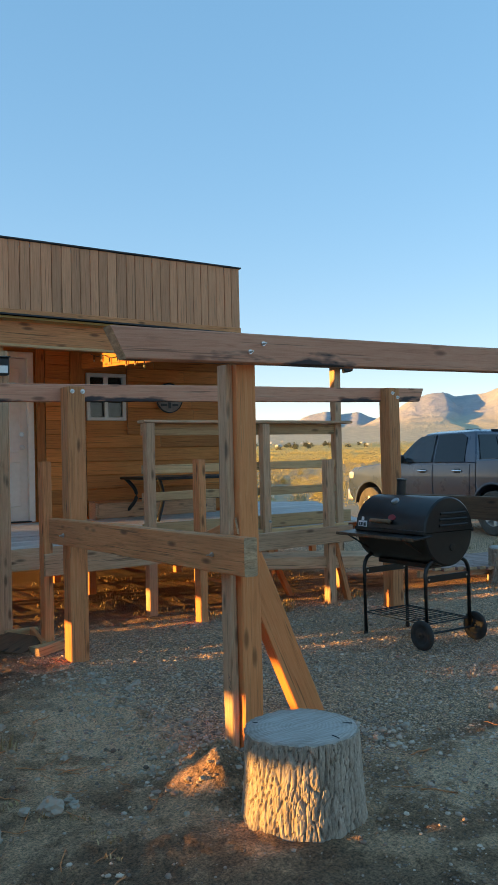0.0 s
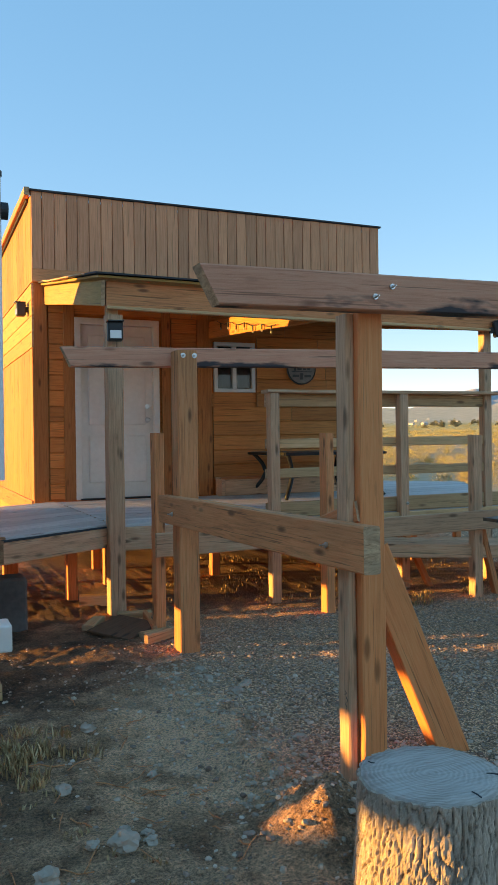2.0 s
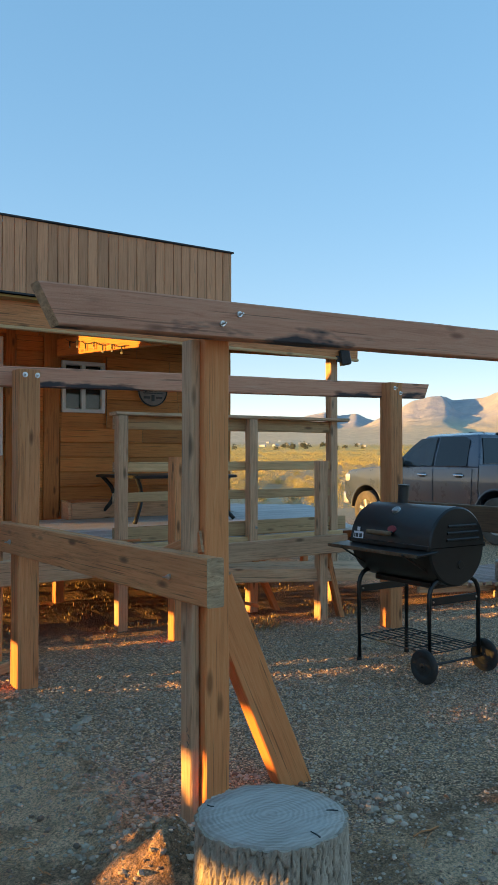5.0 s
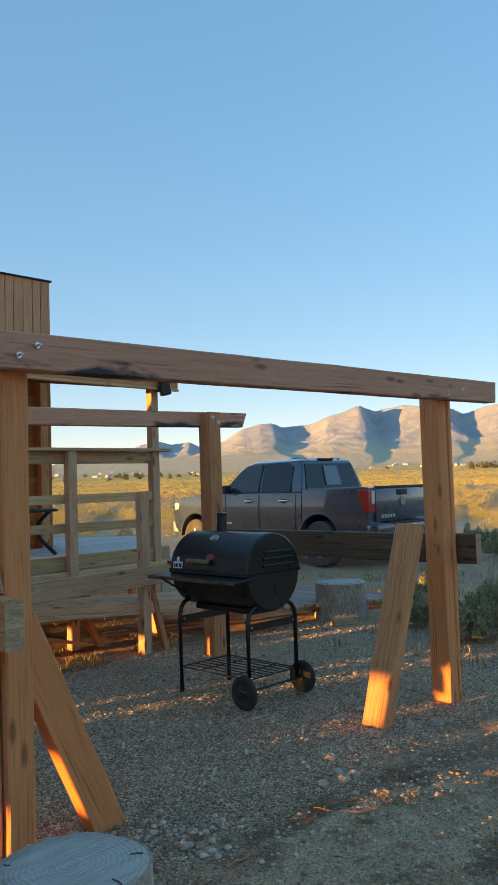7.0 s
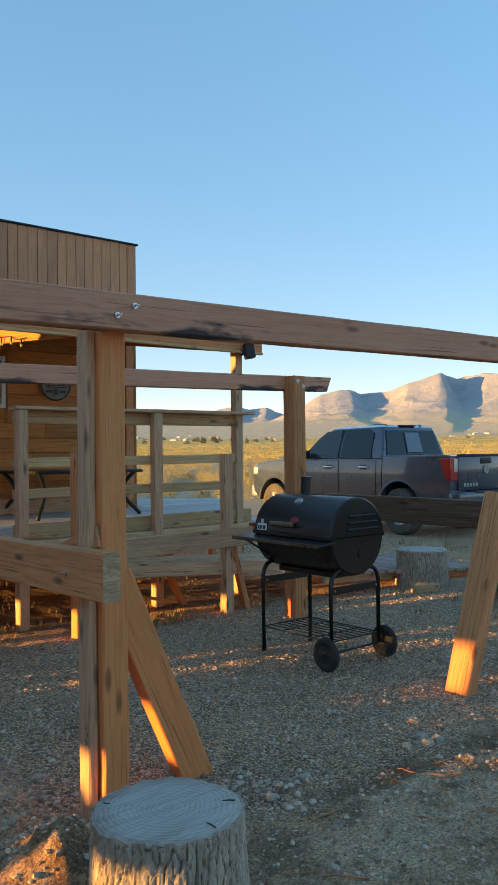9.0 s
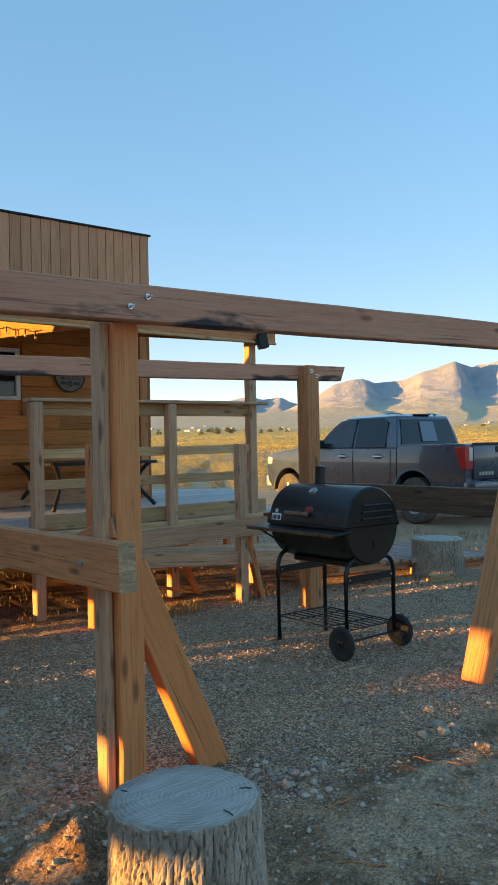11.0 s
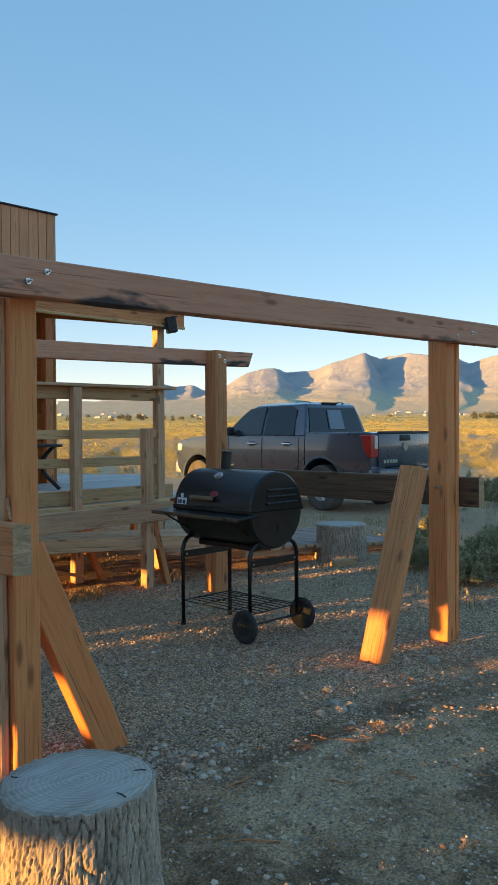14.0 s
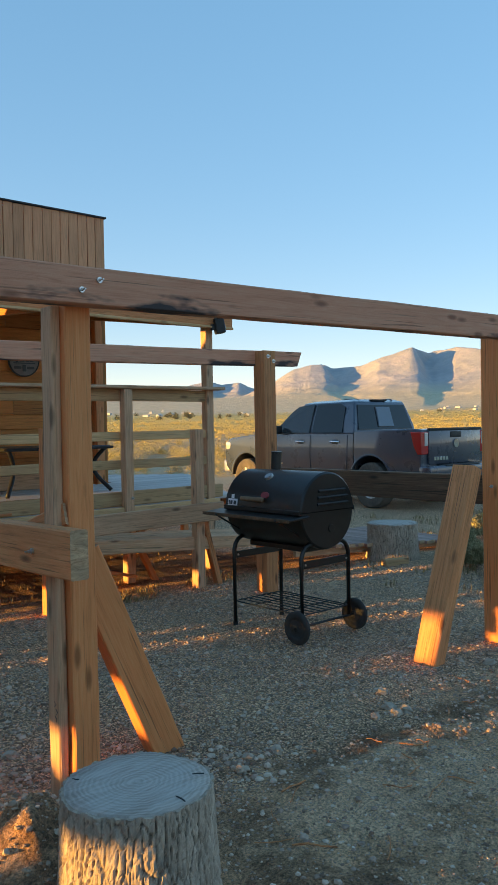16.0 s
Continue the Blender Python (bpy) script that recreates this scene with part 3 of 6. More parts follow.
def timber_frame():
    f = thing("pergola", (3.7, 3.6, 0), "unfinished red-brown pergola of bolted timber posts and beams", "pergola")
    up = (0, 1, 0)
    post_f = lumber("post", (2.145, 2.465, -0.25), (2.145, 2.465, 1.945), 0.115, 0.13, M_POST, f, "orange-stained square post", up)
    lumber("weathered_plank", (2.066, 2.487, -0.25), (2.066, 2.487, 0.905), 0.04, 0.09, M_GREY, post_f, "grey weathered plank on the post", up)
    for k, (y, z0, z1) in enumerate(((2.475, 0.372, 0.352), (2.465, 0.345, 0.322), (2.472, 0.315, 0.292))):
        part("pencil_mark", tube_bm([(2.0445, y, z0), (2.0445, y - 0.014, (z0 + z1) / 2), (2.0445, y - 0.003 * k, z1)], 0.0016, 5), M_INK, post_f, "dark carpenter's pencil stroke")
    lumber("weathered_plank", (2.066, 2.487, 0.93), (2.066, 2.487, 1.94), 0.04, 0.09, M_GREY, post_f, "grey weathered plank on the post", up)
    post_m = lumber("post", (2.10, 4.68, -0.25), (2.10, 4.68, 2.02), 0.14, 0.14, M_BROWN, f, "knotty brown weathered post", up)
    post_r = lumber("post", (5.28, 2.44, -0.25), (5.28, 2.44, 2.03), 0.10, 0.145, M_POST, f, "orange-brown sawn post", up)
    lumber("side_plank", (5.352, 2.428, -0.25), (5.352, 2.428, 2.03), 0.038, 0.14, M_POST, post_r, "", up)
    post_b = lumber("post", (5.33, 4.72, -0.25), (5.33, 4.72, 2.11), 0.14, 0.14, M_BROWN, f, "brown weathered post", up)
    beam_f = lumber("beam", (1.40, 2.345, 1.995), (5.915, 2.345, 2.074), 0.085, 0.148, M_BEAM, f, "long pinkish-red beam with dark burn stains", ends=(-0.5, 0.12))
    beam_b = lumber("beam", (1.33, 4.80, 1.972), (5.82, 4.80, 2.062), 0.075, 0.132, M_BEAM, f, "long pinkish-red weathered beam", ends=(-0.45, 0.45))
    arm = lumber("crossbar", (2.0, 4.86, 0.955), (2.0, 2.18, 0.992), 0.075, 0.185, M_BROWN, f, "thick brown crossbar with pale sawn end")
    low = lumber("crossbar", (5.415, 4.80, 0.985), (5.415, 2.22, 0.992), 0.07, 0.20, M_DARK, f, "brown crossbar with its shade put into the colour")
    lumber("brace", (2.17, 2.48, 0.95), (2.665, 2.56, -0.06), 0.155, 0.085, M_POST, f, "leaning orange brace board", up=(0, 1, 0))
    lumber("brace", (4.96, 2.45, 1.17), (4.53, 2.47, -0.05), 0.10, 0.16, M_BROWN, f, "leaning brown brace post", up=(0, 1, 0))
    lumber("block", (2.10, 2.75, 1.02), (2.10, 2.42, 1.12), 0.05, 0.09, M_BROWN, f, "short angled timber block")
    for p in ((2.105, 2.30, 1.99), (2.185, 2.30, 2.035), (5.44, 2.30, 2.065), (5.25, 2.30, 2.03)):
        bolt(p, (0, -1, 0), beam_f)
    for p in ((2.07, 4.61, 1.985), (2.15, 4.61, 1.985)):
        bolt(p, (0, -1, 0), post_m, 0.0115)
    for p in ((5.31, 4.65, 2.06), (5.375, 4.65, 2.02)):
        bolt(p, (0, -1, 0), post_b, 0.0115)
    bolt((1.96, 2.47, 0.985), (-1, 0, 0), arm)
    bolt((5.23, 2.44, 1.03), (-1, 0, 0), post_r)
    bolt((1.96, 4.55, 0.94), (-1, 0, 0), arm, 0.01)


timber_frame()

# ---- stumps ----
def stump(cx, cy, r, h, seed, label):
    z0 = gz(cx, cy) - 0.02
    s = thing("tree_stump", (cx, cy, z0), label, "tree stump", "stumps in the yard")
    bm = bmesh.new()
    n, rows = 300, 56
    rnd = random.Random(seed)
    rings = []
    for j in range(rows + 1):
        z = h * j / rows
        ring = []
        for i in range(n):
            a = math.tau * i / n
            c, sn = math.cos(a), math.sin(a)
            lobe = 0.05 * noise.noise((c * 1.3 + seed, sn * 1.3, 0)) + 0.03 * noise.noise((c * 3 + seed, sn * 3, z * 1.5))
            wc, ws = c + 0.05 * noise.noise((c * 5, sn * 5, z * 9 + seed)), sn + 0.05 * noise.noise((c * 5, sn * 5, z * 9 + seed + 4))
            d, _ = noise.voronoi(Vector((wc * r / 0.028 + seed, ws * r / 0.028, z / 0.13)))
            d2, _ = noise.voronoi(Vector((wc * r / 0.013, ws * r / 0.013 + seed, z / 0.042)))
            groove = max(0.0, 1 - (d[1] - d[0]) / 0.17)
            scale = max(0.0, 1 - (d2[1] - d2[0]) / 0.25)
            rr = r * (1 + lobe + 0.10 * (1 - j / rows) ** 2) - 0.008 * groove - 0.0035 * scale + 0.003 * noise.noise((c * 30, sn * 30, z * 9))
            ring.append(bm.verts.new((rr * c, rr * sn, z + (0.006 * noise.noise((c * 9, sn * 9, seed)) if j == rows else 0))))
        rings.append(ring)
    for a, b_ in zip(rings, rings[1:]):
        for i in range(n):
            bm.faces.new((a[i], a[(i + 1) % n], b_[(i + 1) % n], b_[i]))
    rim = [bm.verts.new((v.co.x * 0.9, v.co.y * 0.9, h - 0.003)) for v in rings[-1]]
    for i in range(n):
        bm.faces.new((rings[-1][i], rings[-1][(i + 1) % n], rim[(i + 1) % n], rim[i]))
    bm.faces.new(rings[0][::-1])
    base = Matrix.Translation((cx, cy, z0))
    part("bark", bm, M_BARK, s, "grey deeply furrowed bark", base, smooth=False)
    bm = bmesh.new()
    top = []
    for k, q in enumerate((0.945, 0.7, 0.45, 0.2)):
        top.append([bm.verts.new((v.x * q, v.y * q, h + 0.004 + 0.0025 * noise.noise((v.x * q * 25, v.y * q * 25, seed)))) for v in [Vector((r * (1 + 0.05 * noise.noise((math.cos(math.tau * i / n) * 1.3 + seed, math.sin(math.tau * i / n) * 1.3, 0))) * math.cos(math.tau * i / n), r * (1 + 0.05 * noise.noise((math.cos(math.tau * i / n) * 1.3 + seed, math.sin(math.tau * i / n) * 1.3, 0))) * math.sin(math.tau * i / n), 0)) for i in range(n)]])
    skirt = [bm.verts.new((v.co.x, v.co.y, h - 0.02)) for v in top[0]]
    for a, b_ in zip([skirt] + top, top):
        for i in range(n):
            bm.faces.new((a[i], a[(i + 1) % n], b_[(i + 1) % n], b_[i]))
    bm.faces.new(top[-1])
    part("cut_face", bm, M_CUT, s, "silvery sawn end grain with rings", base, smooth=True)
    for k in range(3):
        a = rnd.uniform(0, math.tau)
        L = rnd.uniform(0.1, 0.25) * r
        p0 = Vector((math.cos(a), math.sin(a), 0)) * r * 0.9
        p1 = Vector((math.cos(a + 0.03), math.sin(a + 0.03), 0)) * (r * 0.9 - L)
        d = Vector((-math.sin(a), math.cos(a), 0)) * 0.0013
        bm = bmesh.new()
        mid = (p0 + p1) / 2 + d * 2
        vs = [bm.verts.new(Vector((p.x, p.y, h + 0.0075))) for p in (p0 - d, mid - d, p1, mid + d, p0 + d)]
        bm.faces.new(vs)
        r2 = bmesh.ops.extrude_face_region(bm, geom=bm.faces[:])
        bmesh.ops.translate(bm, verts=[v for v in r2["geom"] if isinstance(v, bmesh.types.BMVert)], vec=(0, 0, -0.006))
        part("crack", bm, M_INK, s, "dark drying crack", base)
    return s


stump(1.885, 1.655, 0.232, 0.36, 1.7, "large pale tree stump with furrowed bark on dirt")
stump(7.42, 4.97, 0.27, 0.40, 8.2, "weathered grey tree stump beside the boardwalk")

# ---- barrel grill ----
def grill():
    g = thing("barrel_grill", (4.55, 3.65, 0), "black barrel charcoal grill on four tube legs with two wheels", "grill")
    cx, cz, R, y0, y1 = 4.55, 0.868, 0.262, 3.28, 4.05

    def shell(a0, a1, r, ya, yb, n=28, thick=0.008):
        bm = bmesh.new()
        loops = []
        for y, rr in ((ya, r - 0.012), (ya + 0.012, r), (yb - 0.012, r), (yb, r - 0.012)):
            loops.append([bm.verts.new((cx + rr * math.cos(a0 + (a1 - a0) * i / n), y, cz + rr * math.sin(a0 + (a1 - a0) * i / n))) for i in range(n + 1)])
        for a, b_ in zip(loops, loops[1:]):
            for i in range(n):
                bm.faces.new((a[i], a[i + 1], b_[i + 1], b_[i]))
        for lp in (loops[0], loops[-1]):
            bm.faces.new(lp)
        bmesh.ops.recalc_face_normals(bm, faces=bm.faces)
        return bm
    body = smooth_by_angle(part("barrel_body", shell(math.pi, math.tau, R, y0, y1), M_BLACK, g))
    lid = smooth_by_angle(part("lid", shell(0.02, math.pi - 0.02, R + 0.006, y0 - 0.004, y1 + 0.004), M_BLACK, g, "dusty black rounded lid"))
    part("lid_rim", box_bm(cx - R - 0.016, cx - R + 0.0, y0, y1, cz - 0.012, cz + 0.02, 0.004), M_BLACK, lid)
    part("lid_rim", box_bm(cx + R - 0.0, cx + R + 0.016, y0, y1, cz - 0.012, cz + 0.02, 0.004), M_BLACK, lid)
    for k, z in enumerate((0.03, 0.075, 0.12)):
        half = math.sqrt(R * R - z * z) - 0.06
        part("pressed_rib", cyl_bm((cx - half * 0.55, y0 - 0.004, cz + z + 0.02), (cx + half, y0 - 0.004, cz + z + 0.02), 0.011, n=10), M_BLACK, lid)
    part("bottom_flange", box_bm(cx - 0.12, cx + 0.12, y0 + 0.1, y1 - 0.1, cz - R - 0.02, cz - R + 0.02, 0.006), M_BLACK, body)
    part("air_vent", cyl_bm((cx + 0.03, y0 - 0.006, cz - 0.12), (cx + 0.03, y0 + 0.004, cz - 0.12), 0.028, n=20, bev=0.003), M_BLACK, body)
    ch = smooth_by_angle(part("chimney", cyl_bm((4.74, 3.99, 1.02), (4.76, 3.99, 1.255), 0.04, n=20), M_BLACK, lid))
    part("chimney_rim", cyl_bm((4.76, 3.99, 1.247), (4.76, 3.989, 1.258), 0.043, n=20, bev=0.002), M_BLACK, g)
    # handle
    bm = tube_bm([(4.26, 3.84 - 0.02 * i, 0.945) for i in range(12)], 0.017, 12)
    part("handle", bm, speckled("handle_wood", (0.16, 0.075, 0.035), (0.3, 0.16, 0.085), 20, 0.6), g, "worn brown wooden handle", smooth=True)
    for y in (3.83, 3.63):
        part("handle_bracket", cyl_bm((4.262, y, 0.945), (4.32, y, 0.96), 0.007, n=8), M_IRON, g)

    def on_lid(a, y, lift=0.004):
        c = Vector((cx + (R + 0.006 + lift) * math.cos(a), y, cz + (R + 0.006 + lift) * math.sin(a)))
        t = Vector((-math.sin(a), 0, math.cos(a))) * -1
        m = Matrix((( 0, t.x, math.cos(a), c.x), (1, 0, 0, c.y), (0, t.z, math.sin(a), c.z), (0, 0, 0, 1)))
        return m
    m = on_lid(radians(157), 3.64)
    bm = bmesh.new()
    bmesh.ops.create_cone(bm, cap_ends=True, segments=24, radius1=0.042, radius2=0.038, depth=0.006)
    bmesh.ops.scale(bm, vec=(1.0, 0.62, 1), verts=bm.verts)
    part("badge", bm, M_BADGE, lid, "small red oval badge", m)
    m = on_lid(radians(123), 3.70)
    bm = bmesh.new()
    bmesh.ops.create_cone(bm, cap_ends=True, segments=24, radius1=0.034, radius2=0.031, depth=0.02)
    th = part("thermometer", bm, M_STEEL, lid, "round lid thermometer", m)
    bm = bmesh.new()
    bmesh.ops.create_cone(bm, cap_ends=True, segments=24, radius1=0.025, radius2=0.025, depth=0.004, matrix=Matrix.Translation((0, 0, 0.012)))
    part("dial", bm, speckled("dial_face", (0.3, 0.32, 0.33), (0.42, 0.44, 0.45), 10, 0.3), th, "", m)
    m = on_lid(radians(172), 3.96, 0.003)
    st = part("sticker", box_bm(-0.05, 0.05, -0.03, 0.03, -0.001, 0.002), M_PAPER, lid, "white printed warning sticker", m)
    for q in ((-0.038, -0.012), (0.0, 0.024), (0.03, 0.042)):
        part("print_bar", box_bm(q[0], q[1], -0.012, 0.016, 0.002, 0.0035), M_INK, st, "", m)
    part("sticker", box_bm(-0.012, 0.016, 0.034, 0.062, -0.001, 0.002), M_PAPER, lid, "small white torn sticker", m)
    # front shelf
    sh = part("shelf", box_bm(-0.1, 0.1, 3.24, 4.12, -0.008, 0.008, 0.004), M_BLACK, g, "flat black front shelf with rusty edge", Matrix.Translation((4.235, 0, 0.842)) @ pose(0, 0, 0, 0, -4, 0))
    part("shelf_edge", box_bm(-0.107, -0.099, 3.24, 4.12, -0.012, 0.012, 0.002), M_RUST, sh, "rusty steel edge", Matrix.Translation((4.235, 0, 0.842)) @ pose(0, 0, 0, 0, -4, 0))
    for y in (3.36, 3.96):
        part("shelf_bracket", tube_bm([(4.12, y, 0.836), (4.36, y, 0.70)], 0.007, 8), M_BLACK, g)
    # legs
    lx0, lx1 = 4.315, 4.785
    for y, zl in ((3.31, 0.11), (3.99, 0.0)):
        for x, s in ((lx0, 1), (lx1, -1)):
            low = zl
            pts = [(x, y, low), (x, y, 0.56), (x + s * 0.012, y, 0.60), (x + s * 0.035, y, 0.632), (x + s * 0.07, y, 0.65), (x + s * 0.12, y, 0.655)]
            part("leg", tube_bm(pts, 0.016, 12), M_BLACK, g, "", smooth=True)
            if zl == 0:
                part("leg_cap", cyl_bm((x, y, 0), (x, y, 0.03), 0.018, n=12), M_IRON, g)
        cb = part("crossbar", box_bm(lx0, lx1, y - 0.006, y + 0.006, 0.495, 0.545, 0.003), M_BLACK, g, "flat steel crossbar")
        for x in (lx0 + 0.03, lx1 - 0.03):
            part("screw", cyl_bm((x, y - 0.012, 0.52), (x, y - 0.004, 0.52), 0.007, n=8), M_STEEL, cb)
    # wire bottom rack
    rk = part("bottom_rack", tube_bm([(lx0, 3.31, 0.185), (lx1, 3.31, 0.185), (lx1, 3.99, 0.185), (lx0, 3.99, 0.185), (lx0, 3.31, 0.186)], 0.005, 6), M_IRON, g, "black wire bottom rack")
    for i in range(1, 8):
        x = lx0 + (lx1 - lx0) * i / 8
        part("rack_wire", tube_bm([(x, 3.31, 0.19), (x, 3.99, 0.19)], 0.004, 6), M_IRON, rk)
    for y in (3.5, 3.8):
        part("rack_wire", tube_bm([(lx0, y, 0.183), (lx1, y, 0.183)], 0.004, 6), M_IRON, rk)
    # axle and wheels
    part("axle", cyl_bm((4.22, 3.30, 0.115), (4.86, 3.30, 0.115), 0.008, n=8), M_IRON, g)
    for x in (4.255, 4.835):
        bm = bmesh.new()
        n = 36
        prof = [(0.06, -0.012), (0.085, -0.018), (0.104, -0.017), (0.111, -0.008), (0.111, 0.008), (0.104, 0.017), (0.085, 0.018), (0.06, 0.012)]
        loops = [[bm.verts.new((x + o, 3.30 + rr * math.cos(math.tau * i / n), 0.115 + rr * math.sin(math.tau * i / n))) for rr, o in prof] for i in range(n)]
        for i in range(n):
            a, b_ = loops[i], loops[(i + 1) % n]
            for j in range(len(prof)):
                bm.faces.new((a[j], a[(j + 1) % len(prof)], b_[(j + 1) % len(prof)], b_[j]))
        bmesh.ops.recalc_face_normals(bm, faces=bm.faces)
        wh = part("wheel", bm, M_RUBBER, g, "dusty black plastic wheel", smooth=True)
        part("disc", cyl_bm((x - 0.012, 3.30, 0.115), (x + 0.012, 3.30, 0.115), 0.064, n=28), M_RUBBER, wh)
        part("hub", cyl_bm((x - 0.02, 3.30, 0.115), (x + 0.02, 3.30, 0.115), 0.026, n=16, bev=0.003), M_PLASTIC, wh)


grill()

# ---- cabin ----
CX0, CX1, CY0, CY1 = 1.69, 6.19, 8.72, 13.95


def cabin():
    c = thing("cabin", (CX0, CY0, 0), "small flat-roofed cabin with stained wood siding and false front", "cabin")
    # the front wall, in pieces round its openings
    wall = part("wall", box_bm(CX0 + 0.02, CX1 - 0.02, CY0 + 0.02, CY0 + 0.14, 3.0, 4.15), M_SIDING, c)
    for x0, x1, z0, z1 in ((CX0 + 0.02, 2.2, 0.3, 3.0), (3.1, 3.86, 0.3, 3.0), (4.38, CX1 - 0.02, 0.3, 3.0), (2.2, 3.1, 2.79, 3.0), (2.2, 3.1, 0.3, 0.735), (3.86, 4.38, 0.3, 2.0), (3.86, 4.38, 2.6, 3.0)):
        part("wall", box_bm(x0, x1, CY0 + 0.02, CY0 + 0.14, z0, z1), M_SIDING, c)
    part("wall", box_bm(CX0 + 0.02, CX0 + 0.14, CY0 + 0.14, CY1, 0.2, 4.1), M_SIDING, c)
    part("wall", box_bm(CX1 - 0.14, CX1 - 0.02, CY0 + 0.14, CY1, 0.2, 4.1), M_SIDING, c)
    part("wall", box_bm(CX0 + 0.14, CX1 - 0.14, CY1 - 0.12, CY1, 0.2, 4.1), M_SIDING, c)
    part("inner_floor", box_bm(CX0 + 0.14, CX1 - 0.14, CY0 + 0.14, CY1 - 0.12, 0.6, 0.74), M_BROWN, c)
    roof = lumber_roof(c)
    # horizontal siding
    rnd = random.Random(4)
    z = 0.76
    while z < 3.2:
        h = 0.176
        spans = [(1.86, 2.03)] if z < 2.85 else [(1.86, 6.10)]
        if z < 2.85:
            spans += [(3.30, 3.62)]
            right = [(3.83, 6.10)] if (z + h < 1.98 or z > 2.66) else [(4.42, 6.10)]
            spans += right
        for x0, x1 in spans:
            cuts = [x0]
            if x1 - x0 > 1.2:
                cuts.append(x0 + rnd.uniform(0.35, 0.65) * (x1 - x0))
            cuts.append(x1)
            for a, b_ in zip(cuts, cuts[1:]):
                lumber("siding_board", (a + 0.002, CY0, z + h / 2), (b_ - 0.002, CY0, z + h / 2), 0.024, h - 0.006, M_SIDING, c, wear=0.001)
        z += h
    # false front of upright boards, and its band
    x = CX0 - 0.01
    while x < CX1:
        w = min(0.128 + rnd.uniform(-0.012, 0.012), CX1 + 0.012 - x)
        lumber("fascia_board", (x + w / 2, CY0 - 0.045, 3.34), (x + w / 2, CY0 - 0.045, 4.20 + rnd.uniform(-0.004, 0.004)), w - 0.007, 0.022, M_FASCIA, c, up=(0, 1, 0), wear=0.0015)
        x += w
    lumber("fascia_band", (CX0 - 0.01, CY0 - 0.05, 3.275), (CX1 + 0.01, CY0 - 0.05, 3.275), 0.03, 0.15, M_BROWN, c)
    part("cap_flashing", box_bm(CX0 - 0.03, CX1 + 0.03, CY0 - 0.08, CY0 + 0.10, 4.203, 4.225, 0.004), M_ROOFING, c, "dark metal cap")
    # corner and opening trims
    for x, w in ((1.77, 0.16), (2.09, 0.13), (3.235, 0.11), (3.72, 0.185), (6.14, 0.09)):
        lumber("trim_board", (x, CY0 - 0.012, 0.745), (x, CY0 - 0.012, 3.20), w, 0.03, M_TRIM, c, up=(0, 1, 0), wear=0.001)
    # sunlit side: upright grooved boards in two tiers with bands between
    y = CY0 - 0.03
    while y < CY1:
        w = min(0.2, CY1 - y)
        lumber("side_board", (CX0, y + w / 2, 0.60), (CX0, y + w / 2, 2.46), w - 0.005, 0.022, M_TRIM, c, up=(1, 0, 0), wear=0.001)
        lumber("side_board", (CX0, y + w / 2, 3.20), (CX0, y + w / 2, 4.16), w - 0.005, 0.022, M_TRIM, c, up=(1, 0, 0), wear=0.001)
        lumber("side_board", (CX1, y + w / 2, 0.60), (CX1, y + w / 2, 4.16), w - 0.005, 0.022, M_TRIM, c, up=(1, 0, 0), wear=0.001)
        y += w
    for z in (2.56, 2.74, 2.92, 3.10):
        lumber("side_board", (CX0, CY0 - 0.03, z), (CX0, CY1, z), 0.022, 0.175, M_SIDE_SUNLIT, c, wear=0.001)
    lumber("skirting", (CX0 - 0.015, CY0, 0.66), (CX0 - 0.015, CY1, 0.66), 0.03, 0.2, M_TRIM, c)
    lumber("roof_edge", (CX0 - 0.05, CY0 - 0.06, 4.20), (CX0 - 0.05, CY1, 4.06), 0.06, 0.09, M_FASCIA, c)
    # door
    d = part("door", box_bm(2.225, 3.075, CY0 + 0.03, CY0 + 0.075, 0.755, 2.755), M_WHITE, c, "white six-panel entry door, closed")
    for px0, px1 in ((2.31, 2.60), (2.70, 2.99)):
        for pz0, pz1 in ((0.93, 1.48), (1.60, 2.28), (2.38, 2.64)):
            part("panel", box_bm(px0, px1, CY0 + 0.012, CY0 + 0.04, pz0, pz1, 0.016, 2), M_WHITE, d)
    for z, nm in ((1.82, "deadbolt"), (1.66, "knob")):
        bm = cyl_bm((3.005, CY0 + 0.03, z), (3.005, CY0 + 0.012, z), 0.032, n=20, bev=0.003)
        if nm == "knob":
            cyl_bm((3.005, CY0 + 0.02, z), (3.005, CY0 - 0.035, z), 0.012, 0.026, n=20, bm=bm)
            cyl_bm((3.005, CY0 - 0.035, z), (3.005, CY0 - 0.05, z), 0.026, 0.015, n=20, bm=bm)
        part(nm, bm, M_STEEL, d, "brushed steel " + nm)
    for x in (2.187, 3.113):
        part("door_casing", box_bm(x - 0.036, x + 0.036, CY0 - 0.03, CY0 + 0.06, 0.745, 2.83, 0.005), M_WHITE, c, "white door casing")
    part("door_casing", box_bm(2.151, 3.149, CY0 - 0.031, CY0 + 0.06, 2.76, 2.832, 0.005), M_WHITE, c, "white door casing")
    part("threshold", box_bm(2.2, 3.1, CY0 - 0.04, CY0 + 0.06, 0.742, 0.76, 0.004), M_IRON, c, "dark metal threshold")
    # slider window
    w = part("window", window_frame(3.845, 4.392, 1.998, 2.612), M_VINYL, c, "white vinyl sliding window")
    for x0, x1, yy in ((3.90, 4.10, 0.03), (4.14, 4.34, 0.01)):
        part("pane", box_bm(x0, x1, CY0 + yy, CY0 + yy + 0.006, 2.05, 2.56), M_PANE, w, "dark reflecting pane")
